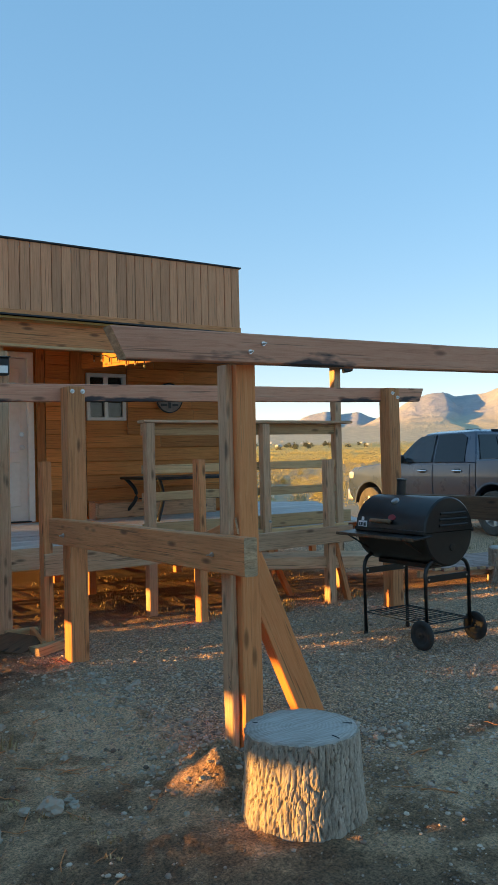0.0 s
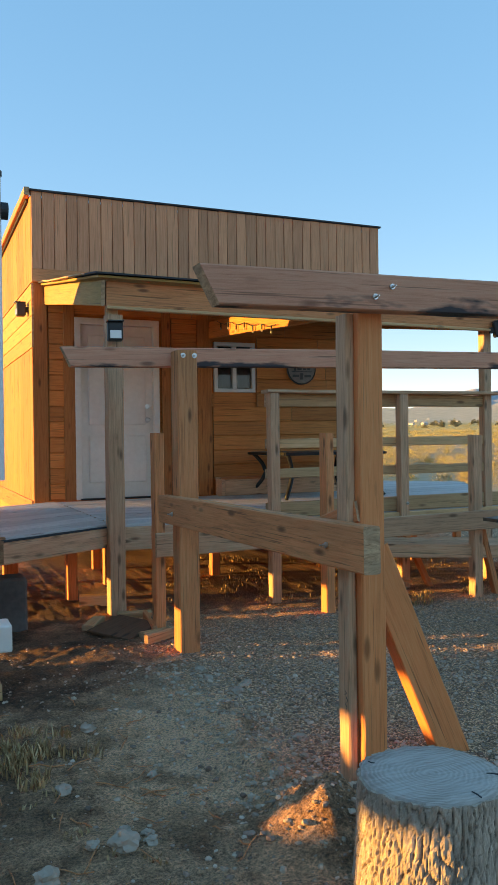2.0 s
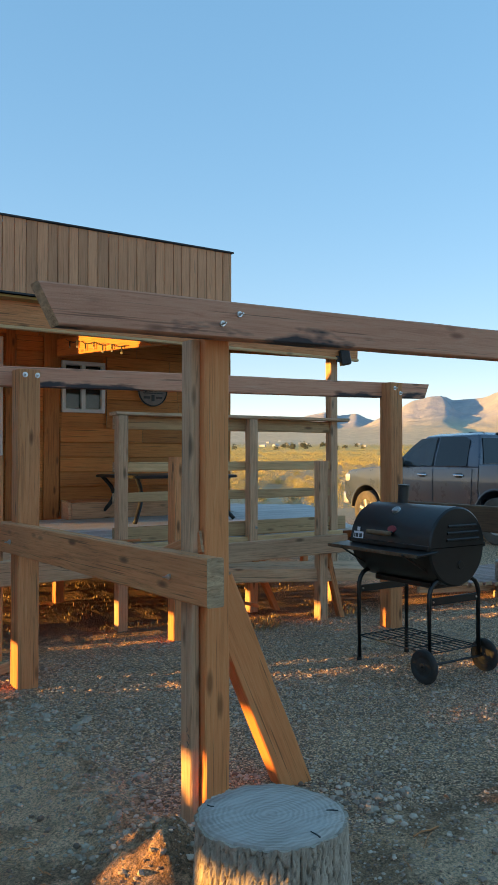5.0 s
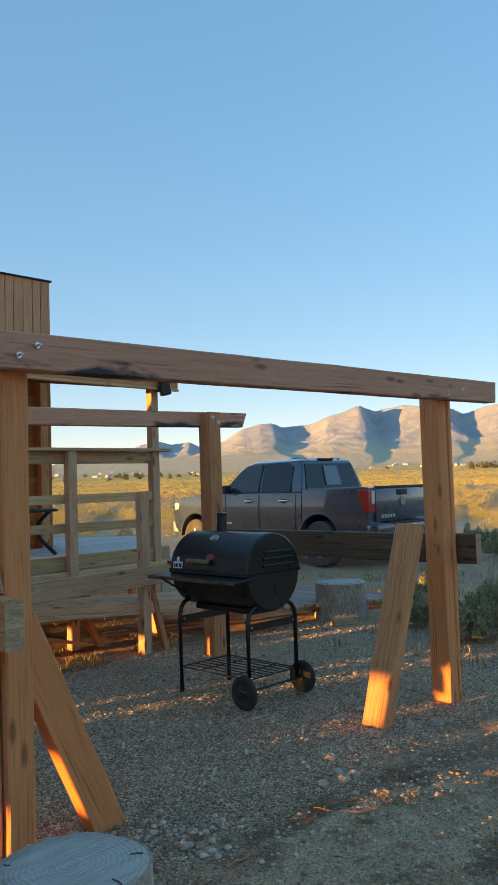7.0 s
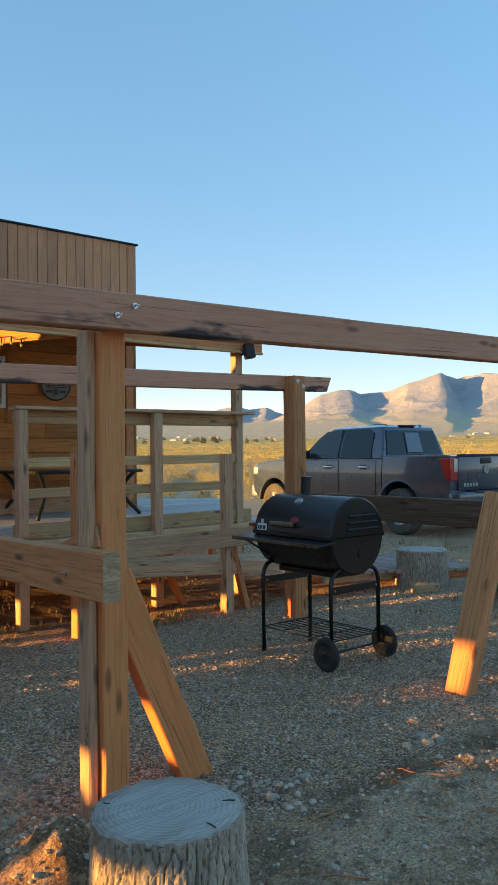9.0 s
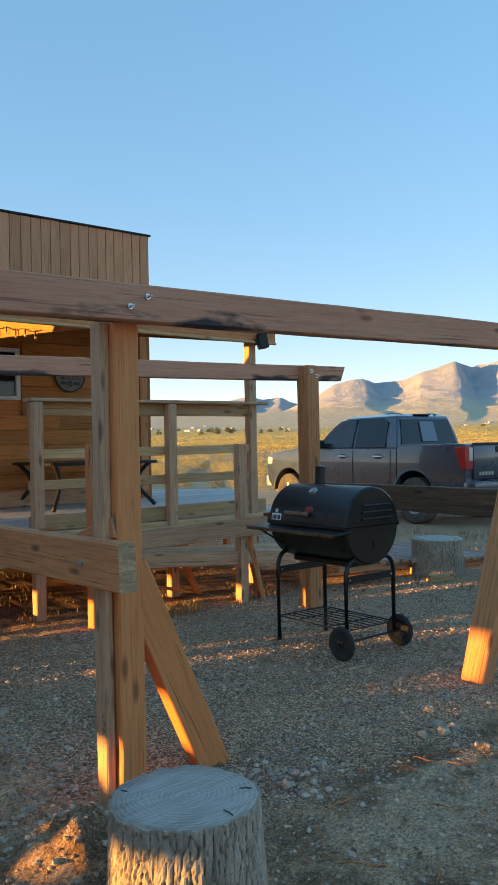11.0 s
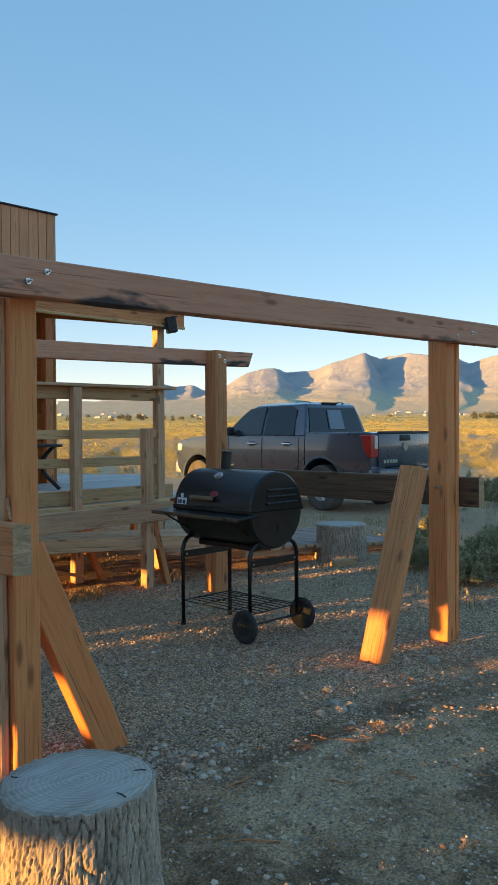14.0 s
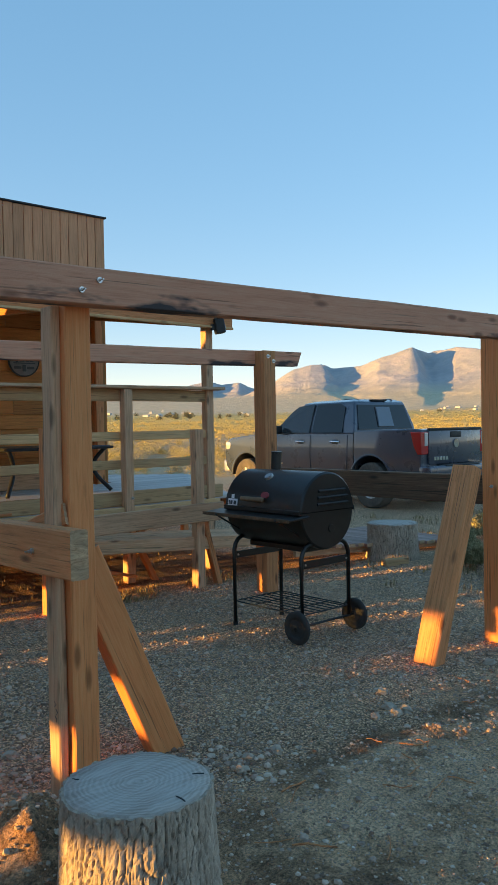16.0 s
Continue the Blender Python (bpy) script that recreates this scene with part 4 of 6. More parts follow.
    part("curtain", box_bm(3.86, 4.36, CY0 + 0.16, CY0 + 0.17, 2.0, 2.6), speckled("grey_cloth", (0.10, 0.10, 0.11), (0.2, 0.2, 0.21), 12, 0.9), w)
    return c


def lumber_roof(c):
    bm = bmesh.new()
    vs = [bm.verts.new(p) for p in ((CX0 - 0.04, CY0 + 0.10, 4.18), (CX1 + 0.04, CY0 + 0.10, 4.18), (CX1 + 0.04, CY1 + 0.1, 4.06), (CX0 - 0.04, CY1 + 0.1, 4.06))]
    f = bm.faces.new(vs)
    r = bmesh.ops.extrude_face_region(bm, geom=[f])
    bmesh.ops.translate(bm, verts=[v for v in r["geom"] if isinstance(v, bmesh.types.BMVert)], vec=(0, 0, -0.06))
    bmesh.ops.recalc_face_normals(bm, faces=bm.faces)
    return part("roof", bm, M_ROOFING, c, "dark flat roof")


def window_frame(x0, x1, z0, z1):
    y0, y1, t = CY0 - 0.03, CY0 + 0.08, 0.045
    bm = box_bm(x0, x1, y0, y1, z1 - t, z1, 0.004)
    box_bm(x0, x1, y0, y1, z0, z0 + t, 0.004, bm=bm)
    box_bm(x0, x0 + t, y0 + 0.002, y1, z0 + t, z1 - t, bm=bm)
    box_bm(x1 - t, x1, y0 + 0.002, y1, z0 + t, z1 - t, bm=bm)
    m_ = (x0 + x1) / 2
    box_bm(m_ - 0.024, m_ + 0.024, y0 + 0.014, y1 - 0.02, z0 + t, z1 - t, bm=bm)
    return bm


cabin()


def flood_light(p, d, label, tilt=0):
    """A small black solar flood light on a bracket."""
    l = thing("flood_light", p, label, "outdoor light", "flood lights of the porch")
    m = Matrix.Translation(p) @ Matrix.Rotation(math.atan2(d[1], d[0]) - math.pi / 2, 4, "Z") @ pose(0, 0, 0, tilt, 0, 0)
    part("housing", box_bm(-0.06, 0.06, -0.01, 0.09, -0.075, 0.075, 0.012, 2), M_PLASTIC, l, "black plastic housing", m)
    part("lens", box_bm(-0.045, 0.045, 0.088, 0.094, -0.06, 0.005, 0.002), M_CLEARLENS, l, "pale lens", m)
    part("solar_panel", box_bm(-0.065, 0.065, -0.01, 0.11, 0.072, 0.084, 0.003), M_GLASS, l, "", m)
    part("bracket", box_bm(-0.02, 0.02, -0.05, 0.0, -0.03, 0.03, 0.004), M_PLASTIC, l, "", m)


flood_light((1.915, 5.86, 2.29), (-0.1, -1), "black solar flood light on the porch post")
flood_light((5.73, 5.86, 2.47), (0.9, -0.45), "black solar flood light on the far porch post", 10)
flood_light((CX0 - 0.05, 8.98, 2.93), (-1, 0), "small black wall light on the sunlit cabin side")


def sign():
    s = thing("round_sign", (5.03, CY0 - 0.02, 2.11), "round grey wooden name sign hanging on the cabin wall", "sign")
    m = Matrix.Translation((5.03, CY0 - 0.035, 2.31)) @ pose(0, 0, 0, 90, 0, 0)
    bm = bmesh.new()
    bmesh.ops.create_cone(bm, cap_ends=True, segments=48, radius1=0.205, radius2=0.205, depth=0.02)
    d = part("disc", bm, speckled("sign_grey", (0.2, 0.17, 0.16), (0.3, 0.27, 0.25), 14, 0.8), s, "", m)
    ring = [(0.197 * math.cos(math.tau * i / 48), 0.197 * math.sin(math.tau * i / 48), 0.012) for i in range(49)]
    part("rim", tube_bm(ring, 0.008, 6), M_IRON, s, "", m)
    for x0, x1, y0, y1 in ((-0.13, -0.04, -0.11, -0.08), (0.04, 0.13, -0.11, -0.08), (-0.02, 0.02, -0.14, -0.06), (-0.14, 0.14, -0.045, -0.035), (-0.11, -0.08, -0.03, 0.08), (-0.06, 0.0, -0.02, 0.05), (0.02, 0.06, -0.02, 0.06), (0.08, 0.12, -0.02, 0.03)):
        part("lettering_bar", box_bm(x0, x1, y0, y1, 0.010, 0.016), M_INK, d, "dark lettering bar", m)


sign()

# ---- porch deck ----
DZ = 0.74


def right_edge(y):
    return 6.05 + (y - 6.0) * 0.6 if y < 9.3 else 8.03 - (y - 9.3) * 1.05


def porch_deck():
    d = thing("porch_deck", (3.5, 6.0, 0), "raised porch deck of sun-bleached grey boards on posts", "deck")
    y = 5.98
    while y < 10.2:
        x0 = 1.92 if y + 0.14 < CY0 - 0.02 else CX1 + 0.05
        lumber("deck_board", (x0, y + 0.069, DZ - 0.018), (right_edge(y), y + 0.069, DZ - 0.018 + random.uniform(-0.003, 0.003)), 0.134, 0.036, M_DECK, d, wear=0.0015)
        y += 0.14
    lumber("rim_joist", (1.95, 5.955, 0.62), (5.75, 5.955, 0.62), 0.04, 0.19, M_GREY, d)
    lumber("rim_joist", (6.03, 5.98, 0.62), (7.98, 9.28, 0.62), 0.04, 0.19, M_GREY, d)
    for x in (2.6, 3.3, 4.0, 4.7, 5.4):
        lumber("joist", (x, 6.0, 0.61), (x, 8.68, 0.61), 0.04, 0.17, M_BROWN, d)
    for x, yy in ((3.33, 7.4), (4.7, 7.4), (2.2, 7.4), (5.8, 7.4), (3.33, 8.5), (5.0, 8.5), (2.3, 8.4), (6.9, 7.6), (7.6, 8.9)):
        lumber("support_post", (x, yy, -0.2), (x, yy, 0.53), 0.09, 0.09, M_BROWN, d)
    # the angled side platform
    dv, nv = Vector((0.845, 0.535, 0)), Vector((-0.535, 0.845, 0))
    corner = Vector((1.88, 6.02, 0))
    for i in range(20):
        o = corner + nv * (0.07 + i * 0.14)
        t1 = (1.885 - o.x) / dv.x
        t0 = (0.98 - o.x) / dv.x
        p0, p1 = o + dv * t0, o + dv * t1
        if p1.y > CY0 - 0.06:
            break
        p0.z = p1.z = DZ - 0.014
        lumber("deck_board", p0, p1, 0.134, 0.036, M_DECK, d, wear=0.0015)
    a = corner + dv * -1.06 + Vector((0, 0, 0.63))
    lumber("rim_joist", a, corner + Vector((-0.03, -0.02, 0.63)), 0.045, 0.16, M_GREY, d, "grey knotty rim joist")
    lumber("roofing_strip", a + Vector((0, 0, 0.088)), corner + Vector((-0.03, -0.02, 0.718)), 0.05, 0.014, M_ROOFING, d, "black felt strip under the boards")
    for x, yy in ((1.2, 7.0), (1.72, 6.78), (1.35, 7.9)):
        lumber("support_post", (x, yy, -0.2), (x, yy, 0.55), 0.09, 0.12, M_BROWN, d)
    part("concrete_pier", box_bm(0.98, 1.2, 5.75, 6.0, -0.1, 0.4, 0.02), speckled("old_concrete", (0.09, 0.085, 0.08), (0.16, 0.15, 0.14), 20, 0.9), d)
    # railing
    up = (0, 1, 0)
    r = lumber("rail_cap", (3.27, 5.95, 1.838), (5.86, 5.95, 1.846), 0.15, 0.03, M_GREY, d, "grey railing cap board")
    for z, h, x1 in ((1.765, 0.115, 5.77), (1.378, 0.085, 5.76), (1.112, 0.085, 5.76), (0.79, 0.135, 5.88)):
        lumber("rail", (3.29, 5.985, z), (x1, 5.985, z + 0.006), 0.036, h, M_PINE, d, "pale treated railing board")
    lumber("rail", (3.29, 5.93, 0.69), (5.80, 5.93, 0.695), 0.03, 0.05, M_PINE, d)
    lumber("rail_post", (3.335, 5.92, -0.2), (3.335, 5.92, 1.82), 0.09, 0.09, M_GREY, d, "cracked grey railing post", up)
    lumber("rail_post", (4.675, 5.92, -0.2), (4.675, 5.92, 1.822), 0.09, 0.09, M_GREY, d, "", up)
    bolt((4.70, 5.875, 0.80), (0, -1, 0), d, 0.01)
    lumber("loose_stick", (3.20, 5.85, 0.755), (3.45, 5.78, 0.768), 0.04, 0.018, M_BROWN, d)


porch_deck()


def porch_roof():
    p = thing("porch_roof", (3.8, 7.3, 2.5), "lean-to porch roof on wooden posts with dark felt edge", "porch roof")
    up = (0, 1, 0)
    lumber("post", (1.935, 5.975, -0.2), (1.935, 5.975, 2.44), 0.13, 0.13, M_GREY, p, "weathered grey porch post", up)
    lumber("post_top", (1.925, 5.99, 2.30), (1.925, 5.99, 2.72), 0.09, 0.09, M_PINE, p, "pale post extension", up)
    lumber("post", (5.715, 5.99, -0.2), (5.715, 5.99, 2.58), 0.09, 0.09, M_GREY, p, "pale grey porch post", up)
    lumber("post", (6.02, 8.62, 0.2), (6.02, 8.62, 2.98), 0.11, 0.11, M_BROWN, p, "", up)
    lumber("header", (1.86, 5.90, 2.60), (5.97, 5.90, 2.575), 0.045, 0.20, M_BROWN, p, "brown header beam")
    lumber("header_trim", (1.86, 5.885, 2.49), (5.97, 5.885, 2.468), 0.05, 0.025, M_PINE, p)
    lumber("rafter", (3.80, 5.93, 2.575), (3.80, 8.66, 2.745), 0.07, 0.20, M_TRIM, p, "stained rafter")
    lumber("rafter", (5.90, 5.93, 2.585), (5.90, 8.66, 2.965), 0.07, 0.22, M_TRIM, p, "stained rafter")
    lumber("end_board", (1.83, 5.86, 2.60), (1.83, 8.66, 3.05), 0.03, 0.20, M_OSB, p, "sunlit yellow end board")
    # sheathing and felt
    for nm, z, t, mat, e in (("sheathing", 0.12, 0.02, M_OSB, 0.0), ("roofing_felt", 0.145, 0.014, M_ROOFING, 0.03)):
        bm = bmesh.new()
        vs = [bm.verts.new(q) for q in ((1.78 - e, 5.80 - e, 2.59 + z), (6.03 + e, 5.80 - e, 2.565 + z), (6.03 + e, 8.69, 3.02 + z), (1.78 - e, 8.69, 3.045 + z))]
        f = bm.faces.new(vs)
        ex = bmesh.ops.extrude_face_region(bm, geom=[f])
        bmesh.ops.translate(bm, verts=[v for v in ex["geom"] if isinstance(v, bmesh.types.BMVert)], vec=(0, 0, t))
        bmesh.ops.recalc_face_normals(bm, faces=bm.faces)
        part(nm, bm, mat, p, "black roofing felt" if nm == "roofing_felt" else "")
    for i in range(4):
        lumber("lath", (1.72 + 0.02 * i, 6.1 + 0.5 * i, 2.79 + 0.075 * i), (1.72 + 0.02 * i, 7.9 + 0.2 * i, 3.06 + 0.04 * i), 0.03, 0.012, M_PINE, p)


porch_roof()


def string_lights():
    s = thing("string_lights", (3.75, 7.5, 2.6), "string of small clear bulbs hanging under the porch roof", "string lights")
    pts = [(3.74, 8.3 - 0.115 * i, 2.80 - 0.018 * i - 0.03 * math.sin(i * 0.9) ** 2) for i in range(15)]
    part("cable", tube_bm(pts, 0.004, 6), M_PLASTIC, s)
    mb = glass("bulb_glass", (0.75, 0.7, 0.55), 0.08, 0.5)
    for i in range(1, 15, 2):
        x, y, z = pts[i]
        z -= 0.05
        part("socket", cyl_bm((x, y, z + 0.055), (x, y, z), 0.008, n=10), M_PLASTIC, s)
        bm = bmesh.new()
        bmesh.ops.create_uvsphere(bm, u_segments=12, v_segments=8, radius=0.012, matrix=Matrix.Translation((x, y, z - 0.014)) @ Matrix.Diagonal((1, 1, 1.2, 1)))
        part("bulb", bm, mb, s, "clear glass bulb", smooth=True)


string_lights()


def patio_table():
    t = thing("patio_table", (4.85, 8.0, DZ), "dark metal patio table with curved legs on the deck", "table")
    top = part("tabletop", box_bm(4.22, 5.5, 7.5, 8.5, DZ + 0.50, DZ + 0.525, 0.01, 2), speckled("slate_top", (0.03, 0.03, 0.033), (0.07, 0.07, 0.075), 14, 0.45), t, "dark glassy tabletop")
    part("rim", tube_bm([(4.21, 7.49, DZ + 0.505), (5.51, 7.49, DZ + 0.505), (5.51, 8.51, DZ + 0.505), (4.21, 8.51, DZ + 0.505), (4.21, 7.49, DZ + 0.506)], 0.016, 8), M_IRON, t)
    for x, sx in ((4.25, 1), (5.45, -1)):
        for y, sy in ((7.52, 1), (8.48, -1)):
            pts = []
            for i in range(13):
                u = i / 12
                off = 0.14 * math.sin(u * math.pi * 1.15) + 0.02 * u
                pts.append((x + sx * off * 0.75, y + sy * off * 0.75, DZ + 0.5 * (1 - u) + 0.012))
            part("leg", tube_bm(pts, 0.023, 10), M_IRON, t, "", smooth=True)
    part("stretcher", tube_bm([(4.38, 7.66, DZ + 0.24), (5.32, 8.34, DZ + 0.24)], 0.009, 8), M_IRON, t)
    part("stretcher", tube_bm([(4.38, 8.34, DZ + 0.24), (5.32, 7.66, DZ + 0.24)], 0.009, 8), M_IRON, t)


patio_table()


def wall_bench():
    b = thing("low_planter", (4.5, 8.55, DZ), "low weathered plank box along the cabin wall", "planter")
    part("end_panel", box_bm(3.83, 3.87, 8.44, 8.66, DZ, DZ + 0.2, 0.004), M_GREY, b)
    part("end_panel", box_bm(5.55, 5.59, 8.44, 8.66, DZ, DZ + 0.2, 0.004), M_GREY, b)
    lumber("front_plank", (3.87, 8.45, DZ + 0.10), (5.55, 8.45, DZ + 0.10), 0.03, 0.19, M_GREY, b)
    lumber("cap", (3.83, 8.56, DZ + 0.21), (5.59, 8.56, DZ + 0.21), 0.2, 0.02, M_BROWN, b)


wall_bench()


def ramp_walk():
    r = thing("ramp", (4.5, 5.5, 0), "wooden entry ramp with grey planks, posts and a knotty side board", "ramp")
    up = (0, 1, 0)
    lumber("side_board", (2.04, 5.19, 0.655), (3.50, 5.17, 0.668), 0.04, 0.175, M_GREY, r, "grey knotty side board")
    lumber("side_board", (3.52, 5.17, 0.675), (5.22, 5.19, 0.69), 0.04, 0.165, M_GREY, r, "grey knotty side board")
    lumber("post", (2.085, 5.28, -0.2), (2.085, 5.28, 1.475), 0.075, 0.11, M_BROWN, r, "reddish brown short post", up)
    lumber("post", (3.50, 5.26, -0.2), (3.50, 5.26, 1.465), 0.075, 0.11, M_BROWN, r, "reddish brown short post", up)
    lumber("post", (4.985, 5.26, -0.2), (4.985, 5.26, 1.435), 0.09, 0.09, M_GREY, r, "pale grey post", up)
    lumber("brace", (5.06, 5.30, 0.66), (5.24, 5.27, -0.05), 0.08, 0.05, M_BROWN, r, "leaning brace")
    lumber("brace", (4.62, 5.86, 0.60), (4.92, 5.80, -0.05), 0.08, 0.05, M_BROWN, r, "leaning brace")
    for i in range(6):
        y = 5.31 + i * 0.105
        lumber("ramp_plank", (3.55, y, 0.545), (6.15, y, 0.365), 0.092, 0.036, M_GREY, r, "grey ramp plank")
    lumber("stringer", (3.55, 5.275, 0.49), (6.15, 5.275, 0.31), 0.036, 0.085, M_GREY, r)
    lumber("stringer", (6.1, 5.15, 0.19), (8.9, 5.15, 0.0), 0.04, 0.07, M_GREY, r)
    for i in range(24):
        x = 6.15 + i * 0.118
        z = 0.25 - i * 0.0092
        lumber("ramp_plank", (x, 5.05 - 0.02 * (i % 3), z + random.uniform(-0.008, 0.008)), (x + 0.05, 6.55 + 0.03 * (i % 4), z + random.uniform(-0.008, 0.008)), 0.092, 0.035, M_REDBOARD, r, "reddish worn ramp plank")
    lumber("cross_pole", (3.7, 5.6, 0.35), (4.6, 5.7, 0.1), 0.04, 0.03, M_BROWN, r)


ramp_walk()

# ---- pickup truck ----
def pickup():
    T = Matrix.Translation((13.0, 9.0, -0.10)) @ Matrix.Rotation(radians(88.0), 4, "Z") @ Matrix.Diagonal((1, 1, 1.06, 1))   # local x ahead, y to its left
    t = new("pickup_truck")
    t.empty_display_size = 0.1
    put(t, T)
    tagged(t, "dusty dark grey four-door pickup truck parked on dirt", "pickup truck")

    def P(name, bm, mat, parent=None, label="", bevel=0.0, deg=30, seg=3):
        ob = part(name, bm, mat, parent or t, label, T)
        if bevel:
            mod = ob.modifiers.new("round", "BEVEL")
            mod.width, mod.segments, mod.limit_method, mod.angle_limit = bevel, seg, "ANGLE", radians(35)
        smooth_by_angle(ob, deg)
        return ob

    def arch(cx, r, z=0.42, n=14):
        a0 = math.asin((0.46 - z) / r)
        return [(cx + r * math.cos(a), z + r * math.sin(a)) for a in [a0 + (math.pi - 2 * a0) * i / n for i in range(n + 1)]]

    def prism(outline, y0, y1):
        bm = bmesh.new()
        a = [bm.verts.new((x, y0, z)) for x, z in outline]
        b_ = [bm.verts.new((x, y1, z)) for x, z in outline]
        n = len(outline)
        bm.faces.new(a)
        bm.faces.new(b_[::-1])
        for i in range(n):
            bm.faces.new((a[i], b_[i], b_[(i + 1) % n], a[(i + 1) % n]))
        bmesh.ops.recalc_face_normals(bm, faces=bm.faces)
        return bm

    def shape(bm):
        for z in (0.6, 0.8, 0.95, 1.1, 1.2):
            bmesh.ops.bisect_plane(bm, geom=bm.verts[:] + bm.edges[:] + bm.faces[:], plane_co=(0, 0, z), plane_no=(0, 0, 1))
        for x in (-0.6, 0.6, 2.9, 3.6, 4.1):
            bmesh.ops.bisect_plane(bm, geom=bm.verts[:] + bm.edges[:] + bm.faces[:], plane_co=(x, 0, 0), plane_no=(1, 0, 0))
        for v in bm.verts:
            if abs(v.co.y) > 0.5:
                k = 1.0 - 0.05 * ((v.co.z - 0.95) / 0.5) ** 2
                if v.co.x > 3.4:
                    k *= 1 - 0.13 * ((v.co.x - 3.4) / 1.1) ** 2
                if v.co.x < -0.6:
                    k *= 1 - 0.03 * ((-0.6 - v.co.x) / 0.5) ** 2
                v.co.y *= k
        return bm
    # lower body: nose, hood, cab belt, bed
    front = [(2.55, 0.46)] + [(2.75, 0.46)] + list(reversed(arch(3.55, 0.50))) + [(4.22, 0.50), (4.40, 0.62), (4.42, 0.92), (4.36, 1.13), (4.15, 1.22), (3.3, 1.29), (2.66, 1.32), (2.55, 1.32)]
    body = P("front_body", shape(prism(front, -1.0, 1.0)), M_TRUCK, None, "", 0.05)
    cabl = [(0.42, 0.46), (2.55, 0.46), (2.55, 1.30), (0.42, 1.30)]
    P("cab_body", shape(prism(cabl, -0.996, 0.996)), M_TRUCK)
    bed = [(0.41, 0.50)] + arch(0.0, 0.50) + [(-0.72, 0.52), (-1.12, 0.60), (-1.14, 1.0), (-1.15, 1.36), (-1.0, 1.375), (0.41, 1.355)]
    P("bed", shape(prism(bed, -1.0, 1.0)), M_TRUCK, None, "", 0.03)
    # fender flares
    for cx in (0.0, 3.55):
        for s in (1, -1):
            pts = [(x, s * (0.985 if cx < 1 else 0.975), z) for x, z in arch(cx, 0.515)]
            P("fender_lip", tube_bm(pts, 0.024, 8), M_TRUCK)
            bm = bmesh.new()
            inner = [[bm.verts.new((x, s * yy, z)) for x, z in arch(cx, 0.505)] for yy in (0.55, 0.96)]
            for i in range(len(inner[0]) - 1):
                bm.faces.new((inner[0][i], inner[0][i + 1], inner[1][i + 1], inner[1][i]))
            P("wheel_well", bm, M_PLASTIC)
    # greenhouse
    zb, zr = 1.29, 1.905
    bot = [(2.86, 0.90), (0.44, 0.92)]
    top = [(1.98, 0.70), (0.60, 0.72)]
    bm = bmesh.new()
    rows = []
    for k in range(5):
        u = k / 4
        fx = bot[0][0] + (top[0][0] - bot[0][0]) * u ** 0.92
        rx = bot[1][0] + (top[1][0] - bot[1][0]) * u ** 1.3
        yy = 0.93 + (0.73 - 0.93) * u ** 1.25
        z = zb + (zr - 0.03 - zb) * u
        rows.append([bm.verts.new(p) for p in ((fx, -yy * 0.97, z), (fx, yy * 0.97, z), (rx, yy, z), (rx, -yy, z))])
    for a, b_ in zip(rows, rows[1:]):
        for i in range(4):
            bm.faces.new((a[i], a[(i + 1) % 4], b_[(i + 1) % 4], b_[i]))
    crown = [bm.verts.new(p) for p in ((1.78, -0.55, zr + 0.01), (1.78, 0.55, zr + 0.01), (0.72, 0.57, zr + 0.02), (0.72, -0.57, zr + 0.02))]
    for i in range(4):
        bm.faces.new((rows[-1][i], rows[-1][(i + 1) % 4], crown[(i + 1) % 4], crown[i]))
    bm.faces.new(crown)
    bm.faces.new(rows[0][::-1])
    bmesh.ops.recalc_face_normals(bm, faces=bm.faces)
    cab = P("cab", bm, M_TRUCK, None, "", 0.03)

    def side_y(z):
        u = (z - zb) / (zr - 0.03 - zb)
        return 0.93 + (0.73 - 0.93) * max(0, u) ** 1.25

    def slab(pts, out, thick):
        """A thin pane over the points, pushed out along a direction."""
        bm = bmesh.new()
        o = Vector(out)
        a = [bm.verts.new(Vector(p) + o * thick) for p in pts]
        b_ = [bm.verts.new(Vector(p) - o * 0.02) for p in pts]
        n = len(pts)
        bm.faces.new(a)
        bm.faces.new(b_[::-1])
        for i in range(n):
            bm.faces.new((a[i], b_[i], b_[(i + 1) % n], a[(i + 1) % n]))
        bmesh.ops.recalc_face_normals(bm, faces=bm.faces)
        return bm
    for s in (1, -1):
        o = (0, s, 0.25)
        fw = [(2.66, 1.32), (2.60, 1.40), (2.26, 1.70), (2.08, 1.82), (1.64, 1.85), (1.64, 1.32)]
        rw = [(1.56, 1.32), (1.56, 1.85), (0.92, 1.85), (0.78, 1.78), (0.74, 1.32)]
        P("side_window", slab([(x, s * (side_y(z) + 0.006), z) for x, z in fw], o, 0.012), M_GLASS_CLEAR, cab, "side window reflecting the plain")
        P("side_window", slab([(x, s * (side_y(z) + 0.006), z) for x, z in rw], o, 0.012), M_GLASS, cab, "dark tinted side window")
        # doors: thin raised skins with gaps between
        for x0, x1, hx in ((1.56, 2.52, 1.72), (0.56, 1.52, 0.76)):
            bm = bmesh.new()
            zs = [0.60, 0.75, 0.9, 1.05, 1.18, 1.28]
            strip = [[bm.verts.new((x + (0.18 * max(0, (0.85 - z)) if x0 < 1 and k == 0 else 0), s * ((1.0 - 0.05 * ((z - 0.95) / 0.5) ** 2) + 0.008), z)) for k, x in enumerate((x0, x1))] for z in zs]
            for a, b_ in zip(strip, strip[1:]):
                bm.faces.new((a[0], a[1], b_[1], b_[0]))
